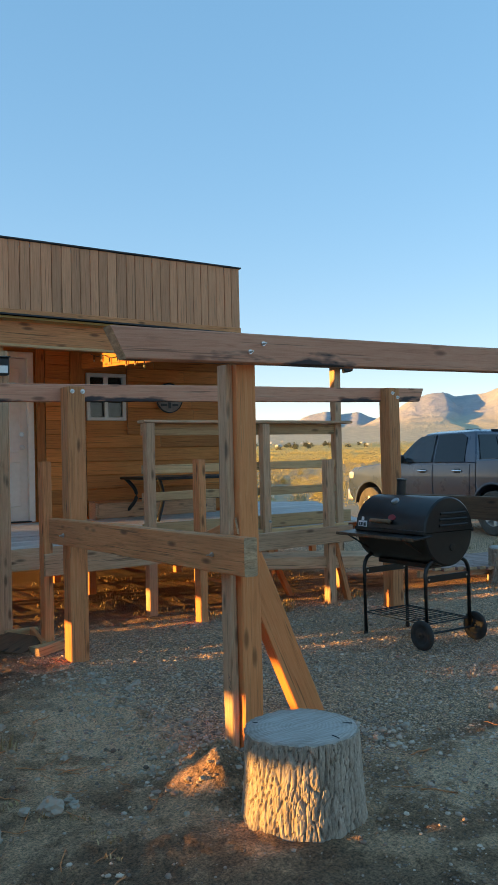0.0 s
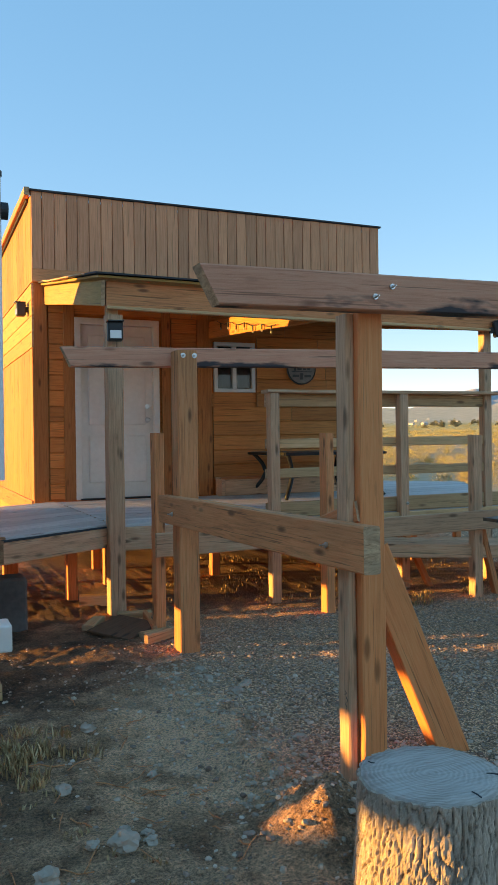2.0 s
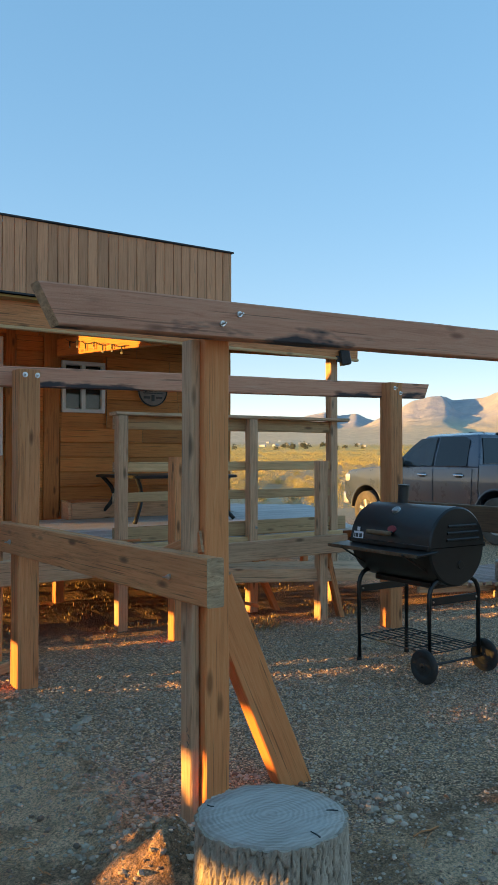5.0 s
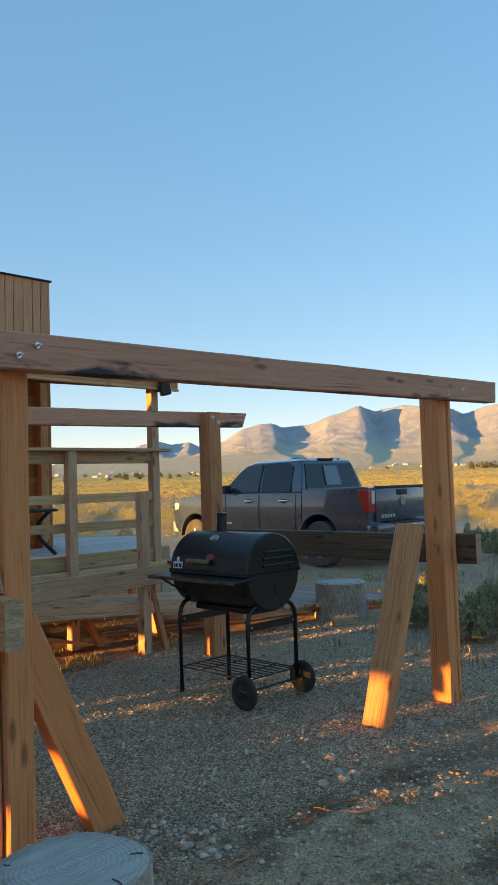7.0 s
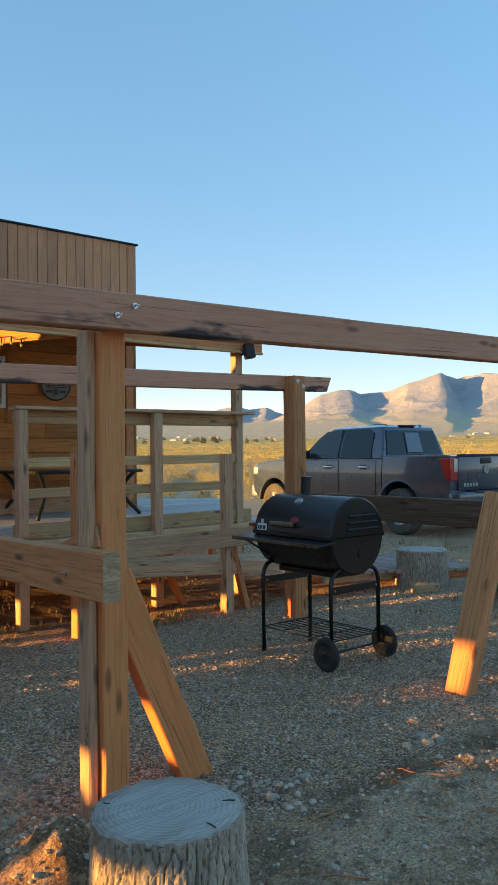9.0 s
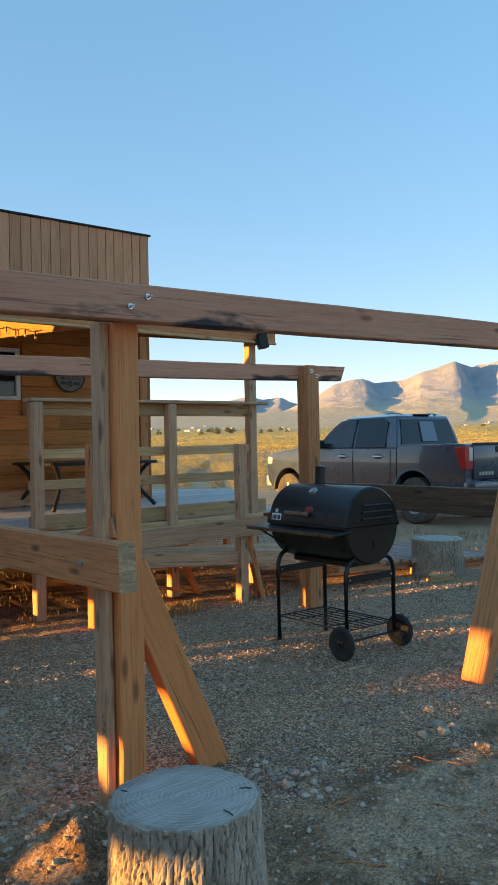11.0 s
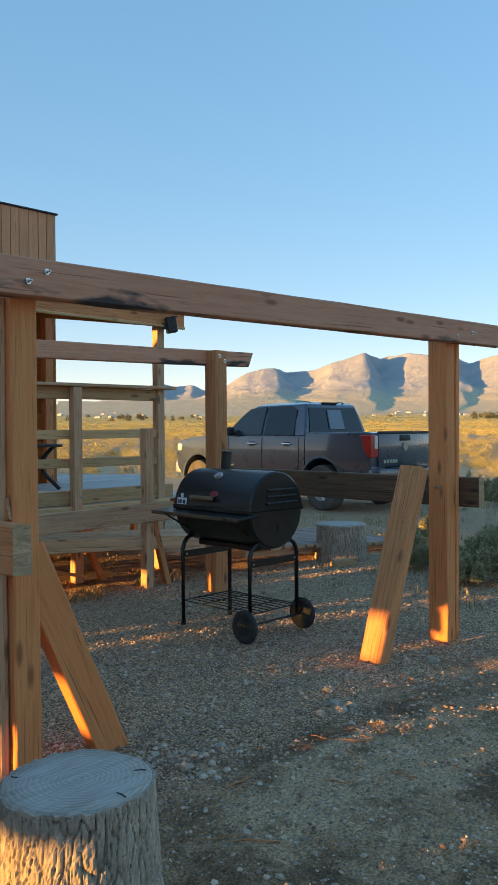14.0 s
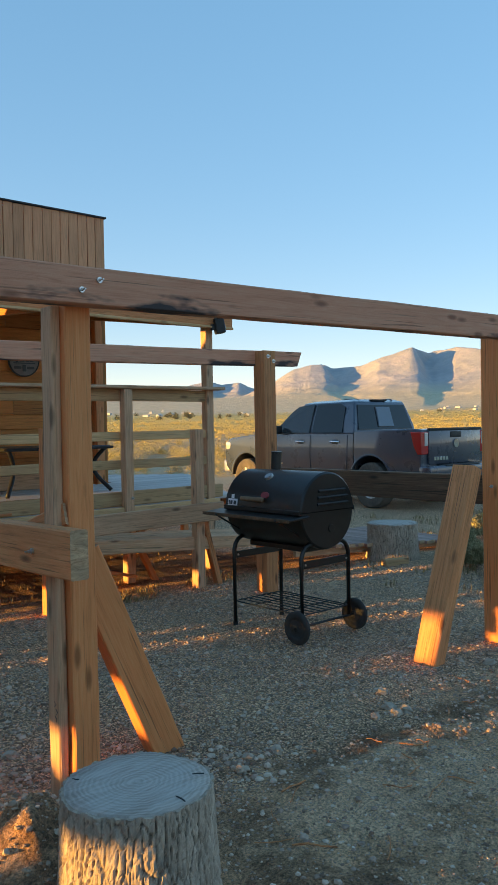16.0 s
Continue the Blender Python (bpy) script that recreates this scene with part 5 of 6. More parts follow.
            ex = bmesh.ops.extrude_face_region(bm, geom=bm.faces[:])
            bmesh.ops.translate(bm, verts=[v for v in ex["geom"] if isinstance(v, bmesh.types.BMVert)], vec=(0, -s * 0.03, 0))
            bmesh.ops.recalc_face_normals(bm, faces=bm.faces)
            door = P("door", bm, M_TRUCK, None, "", 0.006, 25, 2)
            hb = tube_bm([(hx, s * 1.01, 1.155), (hx + 0.02, s * 1.04, 1.16), (hx + 0.2, s * 1.04, 1.16), (hx + 0.22, s * 1.01, 1.155)], 0.016, 10)
            P("handle", hb, M_CHROME, door, "chrome door handle")
            P("handle_cup", box_bm(hx + 0.03, hx + 0.19, min(s * 0.985, s * 1.004), max(s * 0.985, s * 1.004), 1.115, 1.195, 0.004), M_PLASTIC, door)
        P("rocker_trim", box_bm(0.56, 2.75, min(s * 0.955, s * 0.985), max(s * 0.955, s * 0.985), 0.50, 0.585, 0.01, 2), M_TRUCKLOW, None, "pale lower trim strip")
        P("mirror", box_bm(2.36, 2.52, min(s * 0.98, s * 1.16), max(s * 0.98, s * 1.16), 1.31, 1.47, 0.04, 3), M_PLASTIC, None, "black door mirror")
        P("side_badge", box_bm(2.36, 2.52, min(s * 0.99, s * 1.016), max(s * 0.99, s * 1.016), 0.72, 0.755, 0.002), M_CHROME)
        # tail light, wrapping the corner
        y0, y1 = sorted((s * 0.78, s * 0.987))
        bm = prism([(-0.93, 1.325), (-1.168, 1.325), (-1.168, 0.95), (-1.08, 0.95), (-1.0, 1.08)], y0, y1)
        tl = P("tail_light", bm, M_REDLENS, None, "red and clear tail light", 0.012)
        y0, y1 = sorted((s * 0.80, s * 0.89))
        P("reverse_lens", box_bm(-1.178, -1.10, y0, y1, 1.09, 1.31, 0.006), M_CLEARLENS, tl, "clear reversing lens")
        # head light
        y0, y1 = sorted((s * 0.55, s * 0.93))
        P("headlight", box_bm(4.05, 4.35, y0, y1, 0.98, 1.14, 0.03, 2), M_CLEARLENS, None, "amber-lit clear headlight")
        P("fuel_door" if s > 0 else "bed_seam", box_bm(0.36, 0.42, min(s * 0.93, s * 0.975), max(s * 0.93, s * 0.975), 0.6, 1.3, 0.004), M_PLASTIC)
    # rear glass with its sliding pane
    def rear_pt(y, z, d=0.012):
        u = (z - zb) / (zr - 0.03 - zb)
        return (bot[1][0] + (top[1][0] - bot[1][0]) * max(0, u) ** 1.3 - d, y, z)
    rg = P("rear_window", slab([rear_pt(y, z, 0.008) for y, z in ((-0.80, 1.37), (0.80, 1.37), (0.69, 1.82), (-0.69, 1.82))], (-1, 0, 0.2), 0.012), M_GLASS, cab, "dark tinted rear window")
    P("slider_pane", slab([rear_pt(y, z, 0.03) for y, z in ((-0.22, 1.42), (0.22, 1.42), (0.20, 1.78), (-0.20, 1.78))], (-1, 0, 0.2), 0.012), M_GLASS_SKY_TINT, rg, "sliding middle pane, tinted for the sky seen through it")
    P("windshield", slab([(2.76, -0.78, 1.36), (2.76, 0.78, 1.36), (2.08, 0.64, 1.82), (2.08, -0.64, 1.82)], (0.6, 0, 0.8), 0.02), M_GLASS_CLEAR, cab)
    P("third_light", box_bm(0.60, 0.68, -0.22, 0.22, 1.895, 1.925, 0.008), M_PLASTIC, cab)
    for s in (-0.5, 0.5):
        P("roof_rack_bar", tube_bm([(0.7, s, 1.915), (0.75, s, 1.93), (1.05, s, 1.932), (1.1, s, 1.915)], 0.01, 8), M_PLASTIC, cab)
    # tailgate
    tg = P("tailgate", box_bm(-1.175, -1.12, -0.775, 0.775, 0.78, 1.37, 0.02, 2), M_TRUCK, None, "dark grey tailgate")
    P("tailgate_spoiler", box_bm(-1.20, -1.13, -0.77, 0.77, 1.34, 1.385, 0.012, 2), M_PLASTIC, tg)
    P("tailgate_handle", box_bm(-1.188, -1.16, -0.16, 0.16, 1.22, 1.32, 0.012, 2), M_PLASTIC, tg)
    bm = bmesh.new()
    bmesh.ops.create_cone(bm, cap_ends=True, segments=28, radius1=0.075, radius2=0.068, depth=0.02, matrix=Matrix.Translation((-1.185, 0, 1.12)) @ Matrix.Rotation(radians(90), 4, "Y"))
    P("round_emblem", bm, M_CHROME, tg, "plain round chrome emblem")
    for k in range(5):
        P("name_bar", box_bm(-1.184, -1.172, 0.64 - 0.085 * k - 0.06, 0.64 - 0.085 * k, 0.845, 0.905, 0.002), M_CHROME, tg, "plain chrome bar")
    bp = P("rear_bumper", box_bm(-1.34, -1.08, -0.96, 0.96, 0.55, 0.76, 0.035, 3), M_TRUCK, None, "dark rear bumper")
    P("bumper_step", box_bm(-1.345, -1.12, -0.5, 0.5, 0.745, 0.775, 0.01), M_PLASTIC, bp)
    P("plate_panel", box_bm(-1.35, -1.33, -0.16, 0.16, 0.58, 0.72, 0.004), M_PAPER, bp, "blank plate panel")
    P("front_bumper", box_bm(4.28, 4.50, -0.88, 0.88, 0.50, 0.76, 0.05, 3), M_TRUCKLOW, None, "chrome front bumper")
    P("grille", box_bm(4.36, 4.44, -0.55, 0.55, 0.80, 1.14, 0.02, 2), M_PLASTIC)
    P("underbody", box_bm(-1.0, 4.2, -0.55, 0.55, 0.36, 0.60, 0.03), M_PLASTIC)
    P("bed_floor", box_bm(-1.0, 0.4, -0.8, 0.8, 0.9, 0.95), M_PLASTIC)
    # wheels
    for cx in (0.0, 3.55):
        for s in (1, -1):
            n = 40
            c = Vector((cx, s * 0.86, 0.40))
            prof = [(0.23, -0.13), (0.30, -0.145), (0.37, -0.14), (0.398, -0.115), (0.405, 0), (0.398, 0.115), (0.37, 0.14), (0.30, 0.145), (0.23, 0.13)]
            bm = bmesh.new()
            loops = [[bm.verts.new(c + Vector((rr * math.cos(math.tau * i / n), o, rr * math.sin(math.tau * i / n)))) for rr, o in prof] for i in range(n)]
            for i in range(n):
                a, b_ = loops[i], loops[(i + 1) % n]
                for j in range(len(prof) - 1):
                    bm.faces.new((a[j], a[j + 1], b_[j + 1], b_[j]))
            bmesh.ops.recalc_face_normals(bm, faces=bm.faces)
            ty = P("wheel", bm, M_TYRE, None, "dusty black tyre on alloy rim")
            bm = bmesh.new()
            rim = [(0.235, 0.13), (0.22, 0.10), (0.215, -0.1)]
            loops = [[bm.verts.new(c + Vector((rr * math.cos(math.tau * i / n), s * o, rr * math.sin(math.tau * i / n)))) for rr, o in rim] for i in range(n)]
            for i in range(n):
                a, b_ = loops[i], loops[(i + 1) % n]
                for j in range(2):
                    bm.faces.new((a[j], a[j + 1], b_[j + 1], b_[j]))
            bm.faces.new([lp[2] for lp in loops])
            P("rim", bm, M_RIM, ty, "alloy rim")
            for k in range(6):
                a = math.tau * k / 6 + 0.2
                bm = box_bm(-0.032, 0.032, -0.02, 0.02, 0.03, 0.226, 0.008)
                bmesh.ops.transform(bm, matrix=Matrix.Translation(c + Vector((0, s * 0.105, 0))) @ Matrix.Rotation(a, 4, "Y"), verts=bm.verts)
                P("spoke", bm, M_RIM, ty)
            P("hub_cap", cyl_bm(c + Vector((0, s * 0.08, 0)), c + Vector((0, s * 0.135, 0)), 0.055, 0.045, n=20), M_RIM, ty)


pickup()

# ---- travel trailer at the edge of the yard ----
def travel_trailer():
    x0, x1, y0, y1, zb, zt = -1.25, 0.84, 4.42, 8.1, 0.44, 2.95
    t = thing("travel_trailer", (x1 - 0.5, y0, 0), "old white travel trailer with faded red stripe and riveted trim", "travel trailer")
    # side outline with rounded corners, seen from +x
    def outline(g=0.0):
        pts = []
        for cy, cz, r, a0 in ((y1 - 1.5, zt - 1.5, 1.5, 0), (y0 + 0.22, zt - 0.22, 0.22, 90), (y0 + 0.45, zb + 0.45, 0.45, 180), (y1 - 0.4, zb + 0.4, 0.4, 270)):
            for k in range(9):
                a = radians(a0 + 90 * k / 8)
                pts.append((cy + (r + g) * math.cos(a), cz + (r + g) * math.sin(a)))
        return pts
    bm = bmesh.new()
    o = outline()
    n = len(o)
    a = [bm.verts.new((x1, y, z)) for y, z in o]
    b_ = [bm.verts.new((x0, y, z)) for y, z in o]
    bm.faces.new(a)
    bm.faces.new(b_[::-1])
    for i in range(n):
        bm.faces.new((a[i], b_[i], b_[(i + 1) % n], a[(i + 1) % n]))
    bmesh.ops.recalc_face_normals(bm, faces=bm.faces)
    M_ALU = speckled("trailer_white", (0.52, 0.52, 0.50), (0.64, 0.64, 0.62), 6, 0.45, relief=0.05)
    body = smooth_by_angle(part("shell", bm, M_ALU, t, "dull white aluminium shell"))
    # riveted edge trim round the side
    og = outline(0.004)
    bm = bmesh.new()
    rings = []
    for (y, z), (y2, z2) in zip(og, o):
        rings.append([bm.verts.new(p) for p in ((x1 + 0.012, y, z), (x1 + 0.012, y2 - (y2 - (y0 + y1) / 2) * 0.012, z2 - (z2 - 1.7) * 0.03), (x1 - 0.045, y, z))])
    for i in range(n):
        p, q = rings[i], rings[(i + 1) % n]
        bm.faces.new((p[0], q[0], q[1], p[1]))
        bm.faces.new((p[2], q[2], q[0], p[0]))
    trim = part("edge_trim", bm, M_WHITE, t, "white edge trim with rivets")
    z = zb + 0.35
    while z < zt - 0.2:
        part("rivet", cyl_bm((x1 - 0.022, y0 - 0.012, z), (x1 - 0.022, y0 - 0.002, z), 0.007, n=8), M_RUST, trim)
        z += 0.155
    # horizontal siding ribs on the end
    z = zb + 0.47
    while z < zt - 0.25:
        part("siding_rib", cyl_bm((x0 + 0.03, y0 - 0.001, z), (x1 - 0.05, y0 - 0.001, z), 0.005, n=8), M_ALU, body)
        z += 0.098
    M_STRIPE = speckled("faded_red", (0.33, 0.10, 0.10), (0.45, 0.17, 0.16), 10, 0.55)
    part("stripe", box_bm(x0 + 0.03, x1 - 0.05, y0 - 0.007, y0 - 0.003, 1.15, 1.38), M_STRIPE, body, "faded red stripe")
    part("stripe", box_bm(x0 + 0.03, x1 - 0.05, y0 - 0.007, y0 - 0.003, 1.39, 1.47), speckled("faded_tan", (0.4, 0.33, 0.26), (0.5, 0.42, 0.34), 10, 0.55), body, "faded tan stripe")
    part("awning_pole", cyl_bm((x1 + 0.035, y0 + 0.02, 1.2), (x1 + 0.035, y0 + 0.02, 2.98), 0.028, n=14), M_VINYL, t, "white awning pole")
    part("pole_cap", cyl_bm((x1 + 0.035, y0 + 0.02, 2.98), (x1 + 0.035, y0 + 0.02, 3.01), 0.034, n=14), M_PLASTIC, t)
    part("awning_knob", cyl_bm((x1 + 0.06, y0 + 0.02, 2.78), (x1 + 0.1, y0 + 0.02, 2.78), 0.05, n=16), M_PLASTIC, t)
    bx = part("bumper_box", box_bm(x0 + 1.55, x1 + 0.055, y0 - 0.32, y0 - 0.12, 0.27, 0.42, 0.012, 2), M_WHITE, t, "white steel bumper box")
    part("bumper_arm", box_bm(x1 - 0.5, x1 - 0.42, y0 - 0.2, y0 + 0.3, 0.33, 0.43), M_IRON, t)
    for y in (6.35,):
        part("tyre", cyl_bm((x0 + 0.12, y, 0.30), (x0 + 0.34, y, 0.30), 0.31, n=28, bev=0.03), M_RUBBER, t)
    b = thing("timber_blocking", (x1 - 0.2, y0 - 0.22, 0), "stacked timber offcuts under the trailer bumper", "wood blocks")
    for k in range(3):
        lumber("block", (x1 - 0.42, y0 - 0.22, 0.045 + 0.085 * k), (x1 - 0.0 - 0.03 * k, y0 - 0.22, 0.045 + 0.085 * k), 0.15, 0.08, M_PINE, b)


travel_trailer()


def yard_shade_fence():
    """Plain unseen board fence beside the yard, added for its shade; gaps pass sun."""
    f = thing("board_fence", (-5, 0, 0), "unseen brown board fence on low posts, added to shade the yard", "fence")
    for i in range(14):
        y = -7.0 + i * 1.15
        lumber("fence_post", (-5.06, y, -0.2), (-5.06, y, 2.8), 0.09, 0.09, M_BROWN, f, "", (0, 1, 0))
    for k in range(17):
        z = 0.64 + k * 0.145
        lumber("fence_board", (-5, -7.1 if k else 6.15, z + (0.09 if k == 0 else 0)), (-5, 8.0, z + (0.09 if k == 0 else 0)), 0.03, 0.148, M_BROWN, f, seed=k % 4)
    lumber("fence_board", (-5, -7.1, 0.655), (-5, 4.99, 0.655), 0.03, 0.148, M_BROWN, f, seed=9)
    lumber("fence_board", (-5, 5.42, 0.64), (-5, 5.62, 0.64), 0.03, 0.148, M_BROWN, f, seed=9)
    # skirts and sills leave gaps that shape the sun patches in the yard
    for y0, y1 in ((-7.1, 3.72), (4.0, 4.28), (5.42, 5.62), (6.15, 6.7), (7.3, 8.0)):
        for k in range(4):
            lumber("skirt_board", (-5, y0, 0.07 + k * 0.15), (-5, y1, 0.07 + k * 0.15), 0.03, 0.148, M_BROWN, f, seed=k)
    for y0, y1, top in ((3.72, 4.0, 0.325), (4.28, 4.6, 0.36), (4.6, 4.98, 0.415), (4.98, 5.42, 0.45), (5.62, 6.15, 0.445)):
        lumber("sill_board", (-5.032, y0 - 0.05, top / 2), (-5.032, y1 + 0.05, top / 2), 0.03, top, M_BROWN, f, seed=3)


yard_shade_fence()

# ---- loose timber by the porch post ----
def offcuts():
    g = "timber offcuts on the ground"
    for nm, p0, p1, w, h, mat, lab in (
            ("timber_block", (1.72, 6.42, 0.05), (1.98, 6.36, 0.05), 0.11, 0.10, M_PINE, "pale timber block lying on dirt"),
            ("timber_offcut", (1.58, 5.42, 0.05), (1.72, 5.66, 0.06), 0.09, 0.04, M_PINE, "pale sawn offcut beside the porch post"),
            ("timber_offcut", (1.86, 5.66, 0.07), (2.12, 5.62, 0.07), 0.08, 0.04, M_PINE, "pale sawn offcut against the porch post"),
            ("timber_offcut", (2.06, 5.58, 0.07), (2.02, 5.18, 0.03), 0.035, 0.07, M_BROWN, "brown leaning offcut by the porch post"),
            ("timber_offcut", (1.90, 5.10, 0.03), (2.12, 5.17, 0.03), 0.09, 0.04, M_PINE, "pale board offcut lying on dirt"),
            ("timber_offcut", (1.88, 4.92, 0.04), (2.14, 5.06, 0.05), 0.04, 0.07, M_PINE, "pale stud offcut lying on dirt")):
        ob = lumber(nm, p0, p1, w, h, mat)
        tagged(ob, lab, "timber offcut", g)
    ob = part("plywood_square", box_bm(-0.19, 0.19, -0.19, 0.19, -0.01, 0.012, 0.003), M_DARK, None, "", pose(1.83, 5.33, 0.045, 4, -6, 38))
    tagged(ob, "dark square of plywood lying by the porch post", "plywood")
    ob = lumber("timber_block", (6.95, 4.72, 0.04), (7.2, 4.62, 0.04), 0.09, 0.07, M_PINE)
    tagged(ob, "pale timber block beside the far stump", "timber offcut", g)


offcuts()

# ---- stones ----
PHI = (1 + 5 ** 0.5) / 2
ICO = np.array([(-1, PHI, 0), (1, PHI, 0), (-1, -PHI, 0), (1, -PHI, 0), (0, -1, PHI), (0, 1, PHI), (0, -1, -PHI), (0, 1, -PHI), (PHI, 0, -1), (PHI, 0, 1), (-PHI, 0, -1), (-PHI, 0, 1)]) / 1.9
ICF = [(0, 11, 5), (0, 5, 1), (0, 1, 7), (0, 7, 10), (0, 10, 11), (1, 5, 9), (5, 11, 4), (11, 10, 2), (10, 7, 6), (7, 1, 8), (3, 9, 4), (3, 4, 2), (3, 2, 6), (3, 6, 8), (3, 8, 9), (4, 9, 5), (2, 4, 11), (6, 2, 10), (8, 6, 7), (9, 8, 1)]


def scatter_stones(name, label, n, region, smin, smax, seed, thin=None, material=None):
    rs = np.random.RandomState(seed)
    vs, fs = [], []
    made = 0
    while made < n:
        x, y = rs.uniform(region[0], region[1]), rs.uniform(region[2], region[3])
        if thin and rs.rand() > thin(x, y):
            continue
        s = smin + (smax - smin) * rs.rand() ** 3.2
        a = rs.rand() * 6.283
        q = ICO * rs.uniform(0.72, 1.12, (12, 1)) * np.array([s, s * rs.uniform(.6, 1), s * rs.uniform(.4, .75)])
        c, sn = math.cos(a), math.sin(a)
        z = gz(x, y)
        k = len(vs)
        vs += [(x + p[0] * c - p[1] * sn, y + p[0] * sn + p[1] * c, z + p[2] + s * 0.12) for p in q]
        fs += [(k + f[0], k + f[1], k + f[2]) for f in ICF]
        made += 1
    me = bpy.data.meshes.new(name)
    me.from_pydata(vs, [], fs)
    me.materials.append(material or M_STONE)
    tagged(new(name, me), label, "dirt" if material else "gravel", kind="stuff")


def gravel_density(x, y):
    d = 0.25 + 0.9 * max(0, noise.noise((x * 0.8, y * 0.8, 4)) + 0.25)
    if 2.0 < x < 5.6 and 2.3 < y < 5.3:
        d += 0.35
    if x < 1.9:
        d *= 0.12
    return d


scatter_stones("gravel", "loose grey gravel scattered over the dirt yard", 42000, (0.4, 7.2, 0.1, 5.3), 0.004, 0.012, 3, gravel_density)
scatter_stones("gravel", "coarse pale gravel strewn over the yard", 9000, (0.8, 7.0, 0.4, 5.2), 0.005, 0.020, 5, gravel_density)
scatter_stones("dirt_clods", "crumbled pale dirt clods along the dug berm", 1500, (1.1, 2.4, 1.8, 4.4), 0.004, 0.022, 15,
               lambda x, y: 0.05 + math.exp(-((x - 1.80 - 0.06 * (y - 2.9)) / 0.2) ** 2) * (0.6 if y > 2.4 else 0.35), M_CLOD)
scatter_stones("gravel", "loose pebbles strewn over the bare dirt", 700, (0.3, 4.8, 1.0, 4.6), 0.003, 0.014, 17, lambda x, y: 0.15 if x < 1.2 else 0.5)
scatter_stones("gravel", "heap of coarse pale stones beside the stump", 260, (2.3, 3.2, 1.9, 2.6), 0.007, 0.024, 19, lambda x, y: math.exp(-(((x - 2.75) / 0.25) ** 2 + ((y - 2.2) / 0.2) ** 2)))
scatter_stones("gravel", "gravel along the dug mound by the post", 420, (1.3, 2.6, 2.0, 4.5), 0.006, 0.024, 7, lambda x, y: 0.12 + math.exp(-(((x - 1.88) / 0.25) ** 2 + ((y - 2.28) / 0.25) ** 2)))


def rock(x, y, s, seed, label):
    bm = bmesh.new()
    bmesh.ops.create_icosphere(bm, subdivisions=3, radius=1)
    for v in bm.verts:
        k = 1 + 0.55 * noise.noise(v.co * 1.6 + Vector((seed, 0, 0))) + 0.2 * noise.noise(v.co * 4 + Vector((seed, 3, 0)))
        v.co = Vector((v.co.x * k * s, v.co.y * k * s * 0.8, v.co.z * k * s * 0.6))
    ob = part("rock", bm, M_ROCK, None, "", pose(x, y, gz(x, y) + s * 0.3, 0, 0, seed * 40))
    smooth_by_angle(ob, 22)
    tagged(ob, label, "rock", "rocks on the dirt")


for x, y, s, sd in ((1.06, 2.31, 0.056, 1), (1.15, 2.29, 0.028, 2), (0.95, 2.33, 0.028, 3), (1.16, 2.37, 0.022, 4), (1.08, 2.41, 0.026, 5), (0.77, 2.17, 0.05, 6), (0.55, 1.94, 0.04, 7),
                    (3.73, 2.13, 0.032, 8), (3.68, 2.05, 0.036, 9), (3.58, 2.10, 0.03, 10), (3.76, 2.05, 0.034, 11), (3.89, 2.30, 0.028, 12), (4.78, 2.2, 0.035, 13), (2.08, 2.97, 0.034, 14), (2.05, 3.67, 0.038, 15),
                    (0.94, 2.85, 0.034, 16), (1.17, 3.47, 0.036, 17), (2.16, 3.80, 0.03, 18), (1.98, 3.95, 0.03, 19), (2.94, 2.14, 0.032, 20), (2.80, 2.17, 0.026, 21), (2.70, 2.10, 0.03, 22), (1.32, 2.86, 0.022, 23), (4.95, 2.62, 0.03, 24), (2.0, 4.15, 0.035, 25)):
    rock(x, y, s, sd, "pale angular rock lying in the dirt")


def twigs(n, region, seed):
    """Dry broken stems lying about."""
    rs = np.random.RandomState(seed)
    bm = bmesh.new()
    for _ in range(n):
        x, y, a, L = rs.uniform(*region[:2]), rs.uniform(*region[2:]), rs.rand() * 6.283, rs.uniform(0.04, 0.17)
        k = rs.uniform(-0.08, 0.08)
        pts = []
        for i in range(4):
            px, py = x + math.cos(a + k * i) * L * i / 3, y + math.sin(a + k * i) * L * i / 3
            pts.append((px, py, gz(px, py) + 0.006 + 0.004 * (i % 2)))
        tube_bm(pts, rs.uniform(0.0015, 0.0035), 5, bm)
    tagged(part("dry_twigs", bm, M_BROWN), "dry broken twigs scattered on the bare dirt", "twigs", kind="stuff")


twigs(60, (0.4, 1.5, 1.5, 3.9), 6)
twigs(25, (2.4, 4.4, 1.2, 2.2), 8)

